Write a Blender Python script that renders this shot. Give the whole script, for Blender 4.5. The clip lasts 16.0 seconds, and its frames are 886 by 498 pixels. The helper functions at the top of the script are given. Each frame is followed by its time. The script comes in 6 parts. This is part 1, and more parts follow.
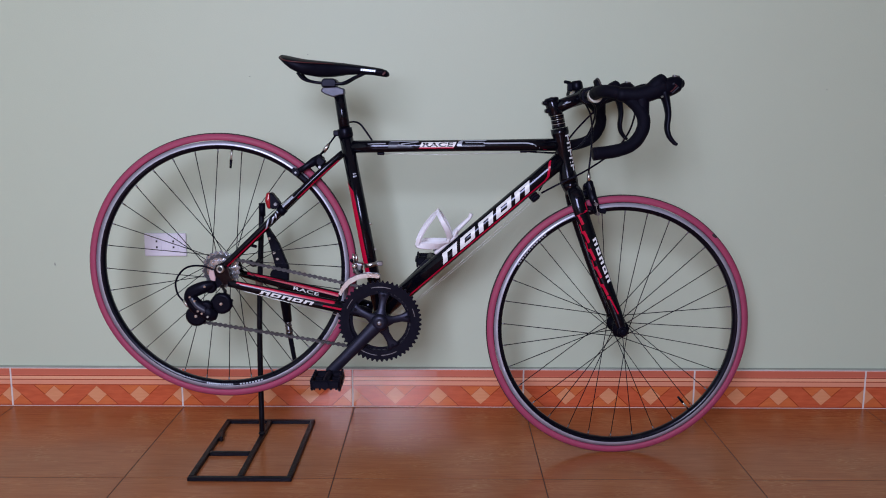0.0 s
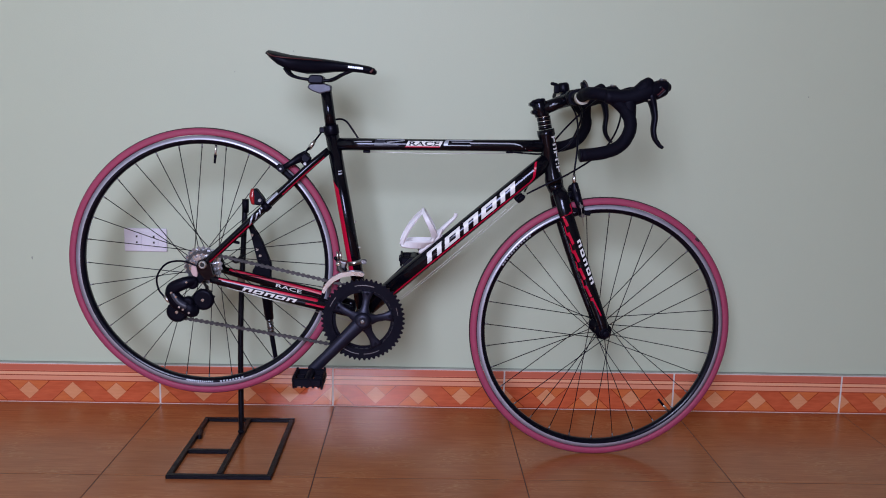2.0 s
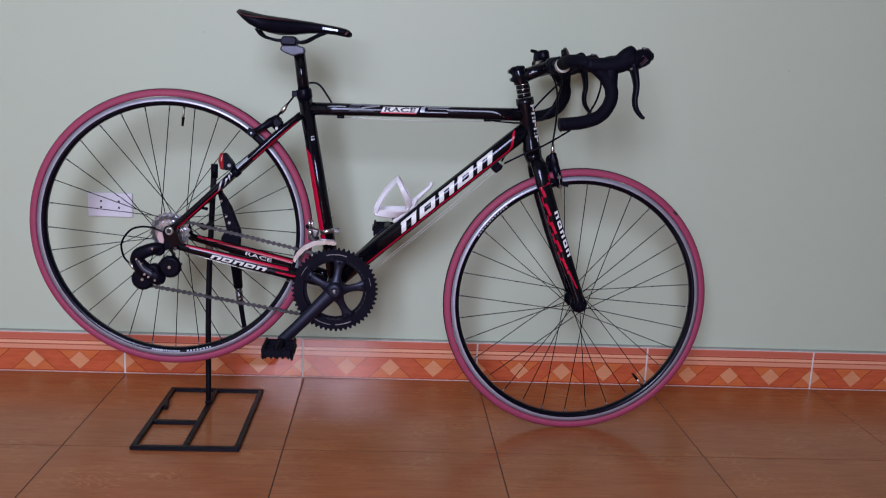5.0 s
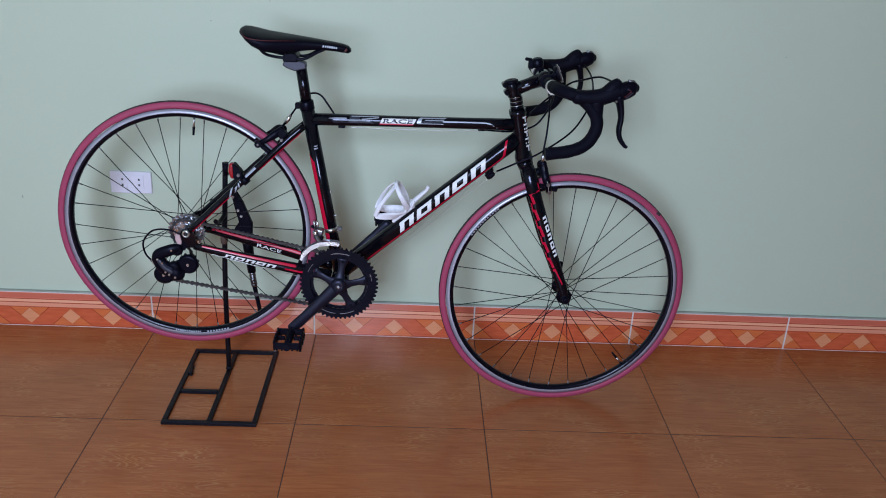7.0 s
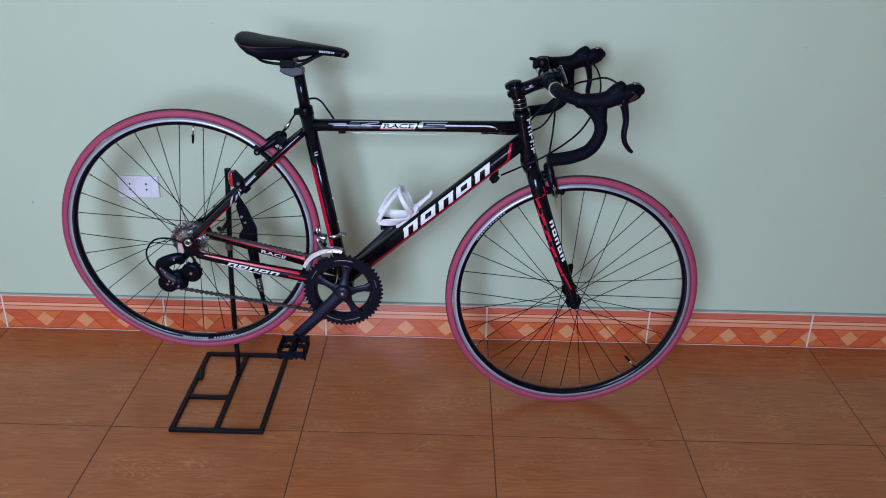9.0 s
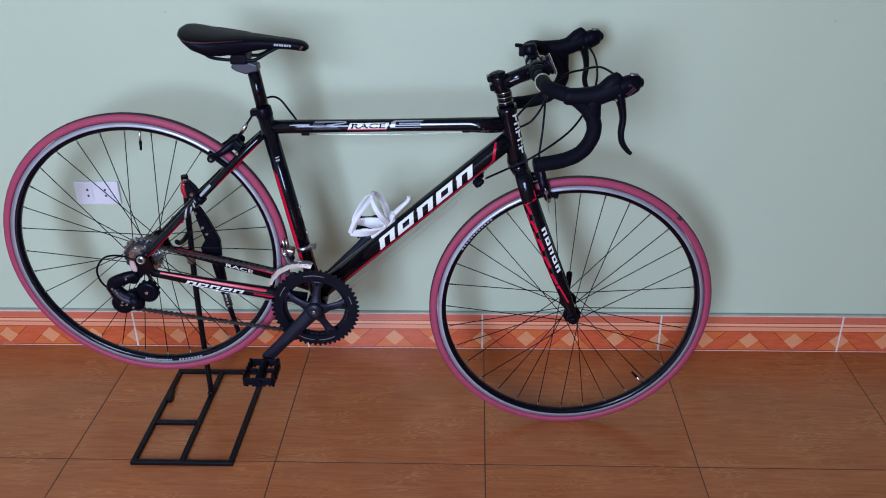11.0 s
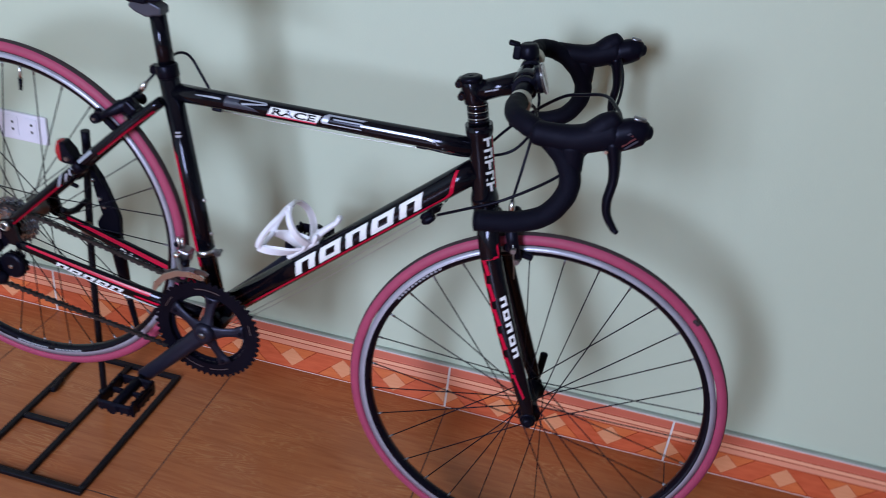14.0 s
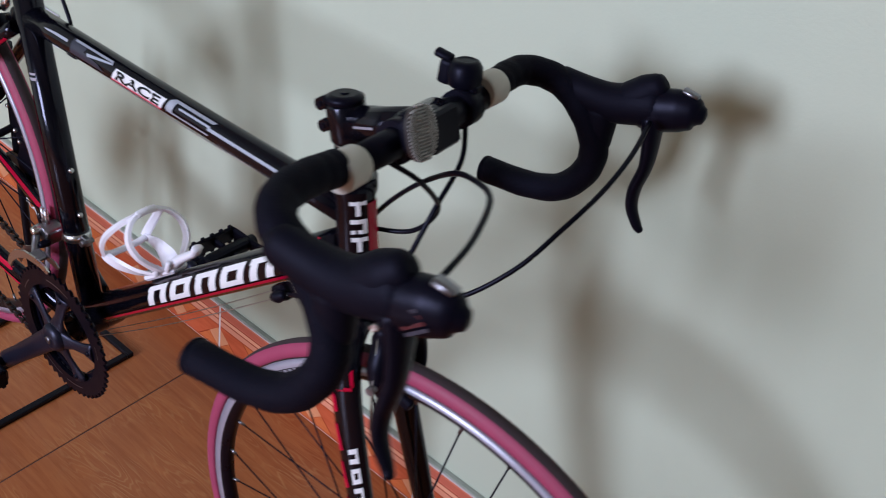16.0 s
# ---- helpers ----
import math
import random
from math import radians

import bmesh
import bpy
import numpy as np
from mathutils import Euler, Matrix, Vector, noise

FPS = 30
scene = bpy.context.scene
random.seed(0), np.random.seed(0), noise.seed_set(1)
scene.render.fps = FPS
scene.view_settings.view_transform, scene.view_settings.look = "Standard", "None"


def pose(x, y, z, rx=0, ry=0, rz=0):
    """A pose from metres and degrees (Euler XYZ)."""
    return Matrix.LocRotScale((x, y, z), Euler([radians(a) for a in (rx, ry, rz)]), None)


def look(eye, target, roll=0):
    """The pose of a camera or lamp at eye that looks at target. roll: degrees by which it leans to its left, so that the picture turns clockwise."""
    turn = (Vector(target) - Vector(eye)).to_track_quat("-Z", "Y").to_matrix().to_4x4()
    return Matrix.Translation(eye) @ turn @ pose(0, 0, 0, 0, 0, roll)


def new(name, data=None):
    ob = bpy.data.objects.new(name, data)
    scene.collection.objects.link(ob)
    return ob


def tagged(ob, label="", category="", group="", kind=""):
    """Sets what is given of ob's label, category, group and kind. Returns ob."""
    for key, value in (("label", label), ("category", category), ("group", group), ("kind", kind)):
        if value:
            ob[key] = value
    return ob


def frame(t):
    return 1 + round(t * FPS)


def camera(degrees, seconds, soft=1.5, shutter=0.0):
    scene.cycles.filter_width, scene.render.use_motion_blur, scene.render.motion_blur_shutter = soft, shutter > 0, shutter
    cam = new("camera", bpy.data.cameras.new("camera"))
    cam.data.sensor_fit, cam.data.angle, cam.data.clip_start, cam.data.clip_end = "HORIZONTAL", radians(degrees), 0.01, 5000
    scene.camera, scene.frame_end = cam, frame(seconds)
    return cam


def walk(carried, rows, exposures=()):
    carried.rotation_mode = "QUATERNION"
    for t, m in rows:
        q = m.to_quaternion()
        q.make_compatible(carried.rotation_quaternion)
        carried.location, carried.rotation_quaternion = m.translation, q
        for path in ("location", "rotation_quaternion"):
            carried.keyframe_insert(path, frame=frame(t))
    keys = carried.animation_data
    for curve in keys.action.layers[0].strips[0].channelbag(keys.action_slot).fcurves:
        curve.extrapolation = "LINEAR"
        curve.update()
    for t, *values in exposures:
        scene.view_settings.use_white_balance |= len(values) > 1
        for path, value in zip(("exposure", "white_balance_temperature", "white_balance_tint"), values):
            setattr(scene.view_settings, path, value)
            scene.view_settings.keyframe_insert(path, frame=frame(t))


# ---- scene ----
cam = camera(53.9, 16.0, soft=1.0, shutter=0.6)
PATH = [
    (0, (-0.241, -2.478, 0.893), (-0.242, -0.506, 0.559), 0.2),
    (0.5, (-0.25, -2.466, 0.896), (-0.235, -0.494, 0.561), 0.3),
    (1, (-0.258, -2.462, 0.89), (-0.217, -0.49, 0.562), 0.6),
    (1.5, (-0.263, -2.467, 0.888), (-0.201, -0.496, 0.557), 0.9),
    (2, (-0.264, -2.476, 0.883), (-0.208, -0.504, 0.557), 1.4),
    (2.5, (-0.265, -2.474, 0.889), (-0.196, -0.504, 0.551), 1.8),
    (3, (-0.265, -2.476, 0.883), (-0.179, -0.504, 0.557), 2.0),
    (3.5, (-0.267, -2.483, 0.887), (-0.175, -0.511, 0.567), 2.2),
    (4, (-0.265, -2.478, 0.892), (-0.158, -0.507, 0.569), 2.3),
    (4.5, (-0.273, -2.45, 0.879), (-0.159, -0.485, 0.525), 2.2),
    (5, (-0.272, -2.432, 0.869), (-0.147, -0.474, 0.483), 2.6),
    (7.5, (-0.186, -2.484, 1.403), (-0.133, -0.655, 0.596), 2.6),
    (8, (-0.157, -2.499, 1.409), (-0.13, -0.666, 0.608), 2.1),
    (8.5, (-0.146, -2.462, 1.401), (-0.141, -0.635, 0.587), 1.8),
    (11, (-0.025, -2.129, 1.396), (-0.099, -0.346, 0.492), -0.8),
    (11.5, (-0.018, -2.118, 1.396), (-0.088, -0.342, 0.478), -0.9),
    (12, (0.041, -2.039, 1.39), (-0.064, -0.266, 0.47), -0.2),
    (12.5, (0.09, -1.988, 1.376), (-0.094, -0.222, 0.455), 0.9),
    (13, (0.116, -1.893, 1.347), (-0.111, -0.131, 0.429), 2.6),
    (13.5, (0.169, -1.749, 1.326), (-0.133, 0.001, 0.407), 5.0),
    (14, (0.242, -1.575, 1.313), (-0.081, 0.135, 0.328), 7.1),
    (14.5, (0.342, -1.392, 1.307), (-0.089, 0.271, 0.284), 9.8),
    (15, (0.387, -1.208, 1.287), (-0.151, 0.384, 0.203), 11.8),
    (15.5, (0.399, -1.022, 1.272), (-0.267, 0.48, 0.131), 13.2),
    (16, (0.462, -0.86, 1.255), (-0.371, 0.524, 0.075), 12.1),
]
walk(cam, [(t, look(eye, target, roll)) for t, eye, target, roll in PATH],
     [(0.0, -0.02, 6440, 10), (5.2, -0.03, 6440, 10), (7.4, 0.12, 5850, -4), (8.7, 0.15, 5850, -4), (11.0, 0.25, 5850, -2), (13.0, 0.28, 5900, 2),
      (15.0, 0.35, 6180, 3), (16.0, 0.36, 6440, 8)])

# ---- world and light ----
world = bpy.data.worlds.new("sky")
scene.world = world
world.use_nodes = True
wn = world.node_tree.nodes
sky = wn.new("ShaderNodeTexSky")
sky.sky_type, sky.sun_disc, sky.sun_elevation, sky.sun_rotation = "NISHITA", False, radians(40), radians(150)
world.node_tree.links.new(sky.outputs[0], wn["Background"].inputs[0])
wn["Background"].inputs[1].default_value = 0.1

WIN = (-0.78, 1.62, 1.0, 1.6)          # daylit window in the rear wall: x, z, width, height
# side walls are out of view; their distances set the left-right light falloff
ROOM_X0, ROOM_X1, ROOM_Y0, ROOM_Z = -2.4, 4.45, -4.0, 3.1


def area(name, place, target, w, h, watts, colour):
    lamp = bpy.data.lights.new(name, "AREA")
    lamp.shape, lamp.size, lamp.size_y, lamp.energy, lamp.color = "RECTANGLE", w, h, watts, colour
    ob = new(name, lamp)
    ob.matrix_world = look(place, target)
    return ob


area("window_daylight", (WIN[0], ROOM_Y0 + 0.05, WIN[1]), (WIN[0] + 0.5, 0, WIN[1] - 2.8), WIN[2] - 0.1, WIN[3] - 0.1, 108, (0.915, 0.97, 1.255))


# ---- materials ----
def srgb(r, g, b):
    return tuple((c / 255 / 12.92 if c / 255 <= 0.04045 else ((c / 255 + 0.055) / 1.055) ** 2.4) for c in (r, g, b)) + (1.0,)


def mat(name, colour, rough=0.5, metal=0.0, vary=0.12, scale=30.0, bump=0.05, bump_scale=200.0, coat=0.0, coords="Object", rough_vary=0.1, spec=0.5, cool=1.0):
    m = bpy.data.materials.new(name)
    m.use_nodes = True
    nt = m.node_tree
    n, l = nt.nodes, nt.links
    b = n["Principled BSDF"]
    tc = n.new("ShaderNodeTexCoord")
    nz = n.new("ShaderNodeTexNoise")
    nz.inputs["Scale"].default_value, nz.inputs["Detail"].default_value = scale, 5
    l.new(tc.outputs[coords], nz.inputs["Vector"])
    mix = n.new("ShaderNodeMix")
    mix.data_type = "RGBA"
    lo = tuple(c * (1 - vary) for c in colour[:3]) + (1,)
    hi = tuple(min(1, c * (1 + vary)) for c in colour[:3]) + (1,)
    mix.inputs[6].default_value, mix.inputs[7].default_value = lo, hi
    l.new(nz.outputs["Fac"], mix.inputs[0])
    l.new(mix.outputs[2], b.inputs["Base Color"])
    mr = n.new("ShaderNodeMapRange")
    mr.inputs[3].default_value, mr.inputs[4].default_value = max(0.02, rough - rough_vary), min(1, rough + rough_vary)
    l.new(nz.outputs["Fac"], mr.inputs[0])
    l.new(mr.outputs[0], b.inputs["Roughness"])
    b.inputs["Metallic"].default_value = metal
    b.inputs["Coat Weight"].default_value, b.inputs["Coat Roughness"].default_value = coat, 0.08
    b.inputs["Specular IOR Level"].default_value = spec
    b.inputs["Specular Tint"].default_value = (cool, cool, 1.0, 1.0)
    if bump:
        nb = n.new("ShaderNodeTexNoise")
        nb.inputs["Scale"].default_value, nb.inputs["Detail"].default_value = bump_scale, 4
        l.new(tc.outputs[coords], nb.inputs["Vector"])
        bp = n.new("ShaderNodeBump")
        bp.inputs["Strength"].default_value, bp.inputs["Distance"].default_value = bump, 0.002
        l.new(nb.outputs["Fac"], bp.inputs["Height"])
        l.new(bp.outputs[0], b.inputs["Normal"])
    return m


PAINT = mat("frame_black", (0.0025, 0.0025, 0.0050, 1), 0.15, vary=0.2, bump=0.0, coat=0.08, rough_vary=0.04, spec=0.30, cool=0.75)
CRANKP = mat("dark_crank_finish", (0.0065, 0.0065, 0.0140, 1), 0.4, vary=0.25, bump=0.05, rough_vary=0.1, spec=0.35, cool=0.7)
RED = mat("frame_red", srgb(182, 8, 52), 0.24, vary=0.08, bump=0.01, coat=0.0, spec=0.25, rough_vary=0.05)
WHITE = mat("decal_white", srgb(228, 228, 232), 0.35, vary=0.05, bump=0.01)
PINKISH = mat("decal_pink", srgb(222, 120, 140), 0.35, vary=0.06, bump=0.01)
HANGPLATE = mat("hanger_plate_metal", srgb(196, 168, 172), 0.45, metal=0.2, vary=0.1, bump=0.02)
SILVER = mat("decal_silver", srgb(170, 175, 190), 0.3, metal=0.3, vary=0.06, bump=0.01)
POSTHEAD = mat("grey_post_head", (0.06, 0.06, 0.085, 1), 0.42, metal=0.6, vary=0.1, bump=0.01)
GREYBLUE = mat("decal_grey", srgb(52, 54, 68), 0.35, metal=0.2, vary=0.1, bump=0.01)
ALU = mat("polished_aluminium", (0.62, 0.62, 0.64, 1), 0.28, metal=1.0, vary=0.08, bump=0.02)
STEEL = mat("dull_steel", (0.24, 0.24, 0.27, 1), 0.34, metal=1.0, vary=0.35, bump=0.05)
SPROCKET = mat("worn_sprocket_steel", (0.52, 0.52, 0.56, 1), 0.25, metal=1.0, vary=0.35, bump=0.05)
CHAIN = mat("oily_chain_steel", (0.075, 0.073, 0.082, 1), 0.45, metal=1.0, vary=0.4, bump=0.05)
ANOD = mat("black_anodised", (0.0026, 0.0025, 0.0062, 1), 0.38, metal=0.0, vary=0.25, bump=0.05, rough_vary=0.12, spec=0.13, cool=0.7)
PLASTIC = mat("black_plastic", (0.0026, 0.0025, 0.0062, 1), 0.48, vary=0.3, bump=0.08, rough_vary=0.12, spec=0.13, cool=0.7)
RUBBER = mat("black_hood_rubber", (0.0026, 0.0025, 0.0062, 1), 0.6, vary=0.25, bump=0.12, bump_scale=400, spec=0.13, cool=0.7)
TAPE = mat("black_bar_tape", (0.0026, 0.0025, 0.0062, 1), 0.72, vary=0.3, bump=0.35, bump_scale=500, spec=0.13, cool=0.7)
LEATHER = mat("black_saddle_cover", (0.0026, 0.0025, 0.0062, 1), 0.5, vary=0.3, bump=0.15, bump_scale=600, spec=0.13, cool=0.7)
REDDARK = mat("saddle_red_edge", srgb(70, 9, 22), 0.5, vary=0.2, bump=0.1, bump_scale=600)
PINK = mat("dusty_red_rubber", srgb(153, 57, 90), 0.62, vary=0.14, scale=60, bump=0.15, bump_scale=300)
TREAD = mat("dark_tread_rubber", srgb(52, 38, 44), 0.75, vary=0.3, bump=0.3, bump_scale=300)
TRACK = mat("machined_brake_track", (0.42, 0.42, 0.52, 1), 0.36, metal=0.45, vary=0.15, bump=0.05)
RIMBLK = mat("rim_black", (0.0026, 0.0025, 0.0062, 1), 0.3, vary=0.2, bump=0.02, coat=0.2, spec=0.13, cool=0.7)
SPOKE = mat("black_spoke", (0.0026, 0.0025, 0.0062, 1), 0.4, metal=0.0, vary=0.2, bump=0, spec=0.13, cool=0.7)
CAGEW = mat("white_plastic", srgb(232, 230, 240), 0.4, vary=0.04, bump=0.03)
TAPEW = mat("pale_finishing_tape", srgb(198, 196, 190), 0.5, vary=0.1, bump=0.1)
CABLE = mat("black_cable_housing", (0.0026, 0.0025, 0.0062, 1), 0.35, vary=0.2, bump=0.02, spec=0.13, cool=0.7)
WIRE = mat("bare_cable", (0.5, 0.5, 0.5, 1), 0.35, metal=1.0, bump=0)
LENSRED = mat("red_reflector_lens", srgb(150, 18, 34), 0.15, vary=0.25, bump=0.3, bump_scale=350, coat=0.5)
LENSCLR = mat("clear_reflector_lens", (0.66, 0.63, 0.64, 1), 0.28, metal=0.45, vary=0.3, bump=0.0)
# dark grey puts the lens's shade lines, between its prism rows, into colour
LENSSHADE = mat("reflector_shade_bed", srgb(66, 60, 60), 0.25, vary=0.2, bump=0.0)
IRON = mat("black_painted_iron", (0.0035, 0.0033, 0.0055, 1), 0.42, vary=0.5, scale=60, bump=0.35, bump_scale=120, rough_vary=0.2, spec=0.22, cool=0.75)
RUST = mat("rusty_bracket", srgb(96, 74, 66), 0.7, vary=0.3, bump=0.3)
SOCKET = mat("socket_plastic", srgb(226, 222, 236), 0.35, vary=0.02, bump=0.0)
# near-black colour stands for the shade inside small openings
HOLE_SHADE = mat("painted_hole_shade", (0.008, 0.008, 0.01, 1), 0.6, bump=0)
GROUTW = mat("white_grout", srgb(216, 204, 202), 0.8, vary=0.12, scale=40, bump=0.2)
GROUTD = mat("dark_floor_grout", srgb(80, 52, 43), 0.85, vary=0.3, scale=25, bump=0.2)
LEDGE = mat("mortar_edge", srgb(158, 163, 154), 0.85, vary=0.25, scale=20, bump=0.3)
PLASTERC = mat("ceiling_white", srgb(168, 160, 150), 0.9, vary=0.04, scale=3, bump=0.05)
FRAMEW = mat("window_frame_paint", srgb(120, 90, 70), 0.5, vary=0.1)


def wall_paint():
    """Pale green emulsion with roller texture, faint blotches and a few marks."""
    m = mat("pale_green_paint", srgb(194, 203, 184), 0.55, vary=0.03, scale=2.2, bump=0.12, bump_scale=260, rough_vary=0.06)
    return m


WALLP = wall_paint()


def floor_tile_mat():
    """Glazed wood-look ceramic: streaks along x, shifted from tile to tile."""
    m = bpy.data.materials.new("wood_look_floor_tile")
    m.use_nodes = True
    nt = m.node_tree
    n, l = nt.nodes, nt.links
    b = n["Principled BSDF"]
    tc, oi = n.new("ShaderNodeTexCoord"), n.new("ShaderNodeObjectInfo")
    sh = n.new("ShaderNodeVectorMath")
    sh.operation = "MULTIPLY_ADD"
    l.new(oi.outputs["Random"], sh.inputs[0])
    sh.inputs[1].default_value = (7.1, 3.7, 0)
    l.new(tc.outputs["Object"], sh.inputs[2])
    mp = n.new("ShaderNodeMapping")
    mp.inputs["Scale"].default_value = (3.0, 34.0, 1.0)
    l.new(sh.outputs[0], mp.inputs["Vector"])
    grain = n.new("ShaderNodeTexNoise")
    grain.inputs["Scale"].default_value, grain.inputs["Detail"].default_value, grain.inputs["Distortion"].default_value = 2.2, 10, 1.3
    l.new(mp.outputs[0], grain.inputs["Vector"])
    cloud = n.new("ShaderNodeTexNoise")
    cloud.inputs["Scale"].default_value, cloud.inputs["Detail"].default_value = 3.5, 4
    l.new(sh.outputs[0], cloud.inputs["Vector"])
    ramp = n.new("ShaderNodeValToRGB")
    e = ramp.color_ramp.elements
    e[0].position, e[0].color = 0.20, srgb(158, 88, 52)
    e[1].position, e[1].color = 0.78, srgb(188, 115, 70)
    l.new(grain.outputs["Fac"], ramp.inputs[0])
    # flame figure: contour lines of a long soft noise, only here and there
    fm = n.new("ShaderNodeMapping")
    fm.inputs["Scale"].default_value = (1.5, 8.5, 1.0)
    l.new(sh.outputs[0], fm.inputs["Vector"])
    soft = n.new("ShaderNodeTexNoise")
    soft.inputs["Scale"].default_value, soft.inputs["Detail"].default_value, soft.inputs["Roughness"].default_value = 1.7, 3, 0.45
    l.new(fm.outputs[0], soft.inputs["Vector"])
    wob = n.new("ShaderNodeMath")
    wob.operation = "MULTIPLY_ADD"
    l.new(grain.outputs["Fac"], wob.inputs[0])
    wob.inputs[1].default_value = 0.045
    l.new(soft.outputs["Fac"], wob.inputs[2])
    cont = n.new("ShaderNodeMath")
    cont.operation = "PINGPONG"
    l.new(wob.outputs[0], cont.inputs[0])
    cont.inputs[1].default_value = 0.016
    line = n.new("ShaderNodeMapRange")
    line.inputs[1].default_value, line.inputs[2].default_value, line.inputs[3].default_value, line.inputs[4].default_value = 0.0, 0.007, 1.0, 0.0
    l.new(cont.outputs[0], line.inputs[0])
    where = n.new("ShaderNodeTexNoise")
    where.inputs["Scale"].default_value, where.inputs["Detail"].default_value = 6.5, 5
    l.new(sh.outputs[0], where.inputs["Vector"])
    gate = n.new("ShaderNodeMapRange")
    gate.inputs[1].default_value, gate.inputs[2].default_value, gate.inputs[3].default_value, gate.inputs[4].default_value = 0.45, 0.66, 0.0, 0.56
    l.new(where.outputs["Fac"], gate.inputs[0])
    amount = n.new("ShaderNodeMath")
    amount.operation = "MULTIPLY"
    l.new(line.outputs[0], amount.inputs[0])
    l.new(gate.outputs[0], amount.inputs[1])
    fig = n.new("ShaderNodeMix")
    fig.data_type = "RGBA"
    l.new(amount.outputs[0], fig.inputs[0])
    l.new(ramp.outputs[0], fig.inputs[6])
    fig.inputs[7].default_value = srgb(208, 150, 100)
    # fine dark pores
    pm = n.new("ShaderNodeMapping")
    pm.inputs["Scale"].default_value = (14.0, 190.0, 1.0)
    l.new(sh.outputs[0], pm.inputs["Vector"])
    pore = n.new("ShaderNodeTexNoise")
    pore.inputs["Scale"].default_value, pore.inputs["Detail"].default_value = 2.0, 3
    l.new(pm.outputs[0], pore.inputs["Vector"])
    pr = n.new("ShaderNodeMapRange")
    pr.inputs[1].default_value, pr.inputs[2].default_value, pr.inputs[3].default_value, pr.inputs[4].default_value = 0.60, 0.74, 0.0, 0.35
    l.new(pore.outputs["Fac"], pr.inputs[0])
    dark = n.new("ShaderNodeMix")
    dark.data_type = "RGBA"
    l.new(pr.outputs[0], dark.inputs[0])
    l.new(fig.outputs[2], dark.inputs[6])
    dark.inputs[7].default_value = srgb(138, 66, 46)
    tint = n.new("ShaderNodeMix")
    tint.data_type, tint.blend_type = "RGBA", "MULTIPLY"
    tint.inputs[0].default_value = 0.3
    l.new(dark.outputs[2], tint.inputs[6])
    l.new(cloud.outputs["Fac"], tint.inputs[7])
    l.new(tint.outputs[2], b.inputs["Base Color"])
    mr = n.new("ShaderNodeMapRange")
    mr.inputs[3].default_value, mr.inputs[4].default_value = 0.17, 0.30
    b.inputs["Specular IOR Level"].default_value = 0.33
    l.new(cloud.outputs["Fac"], mr.inputs[0])
    l.new(mr.outputs[0], b.inputs["Roughness"])
    bp = n.new("ShaderNodeBump")
    bp.inputs["Strength"].default_value, bp.inputs["Distance"].default_value = 0.06, 0.001
    l.new(grain.outputs["Fac"], bp.inputs["Height"])
    l.new(bp.outputs[0], b.inputs["Normal"])
    return m


TILE = floor_tile_mat()
PITCH = 0.5035


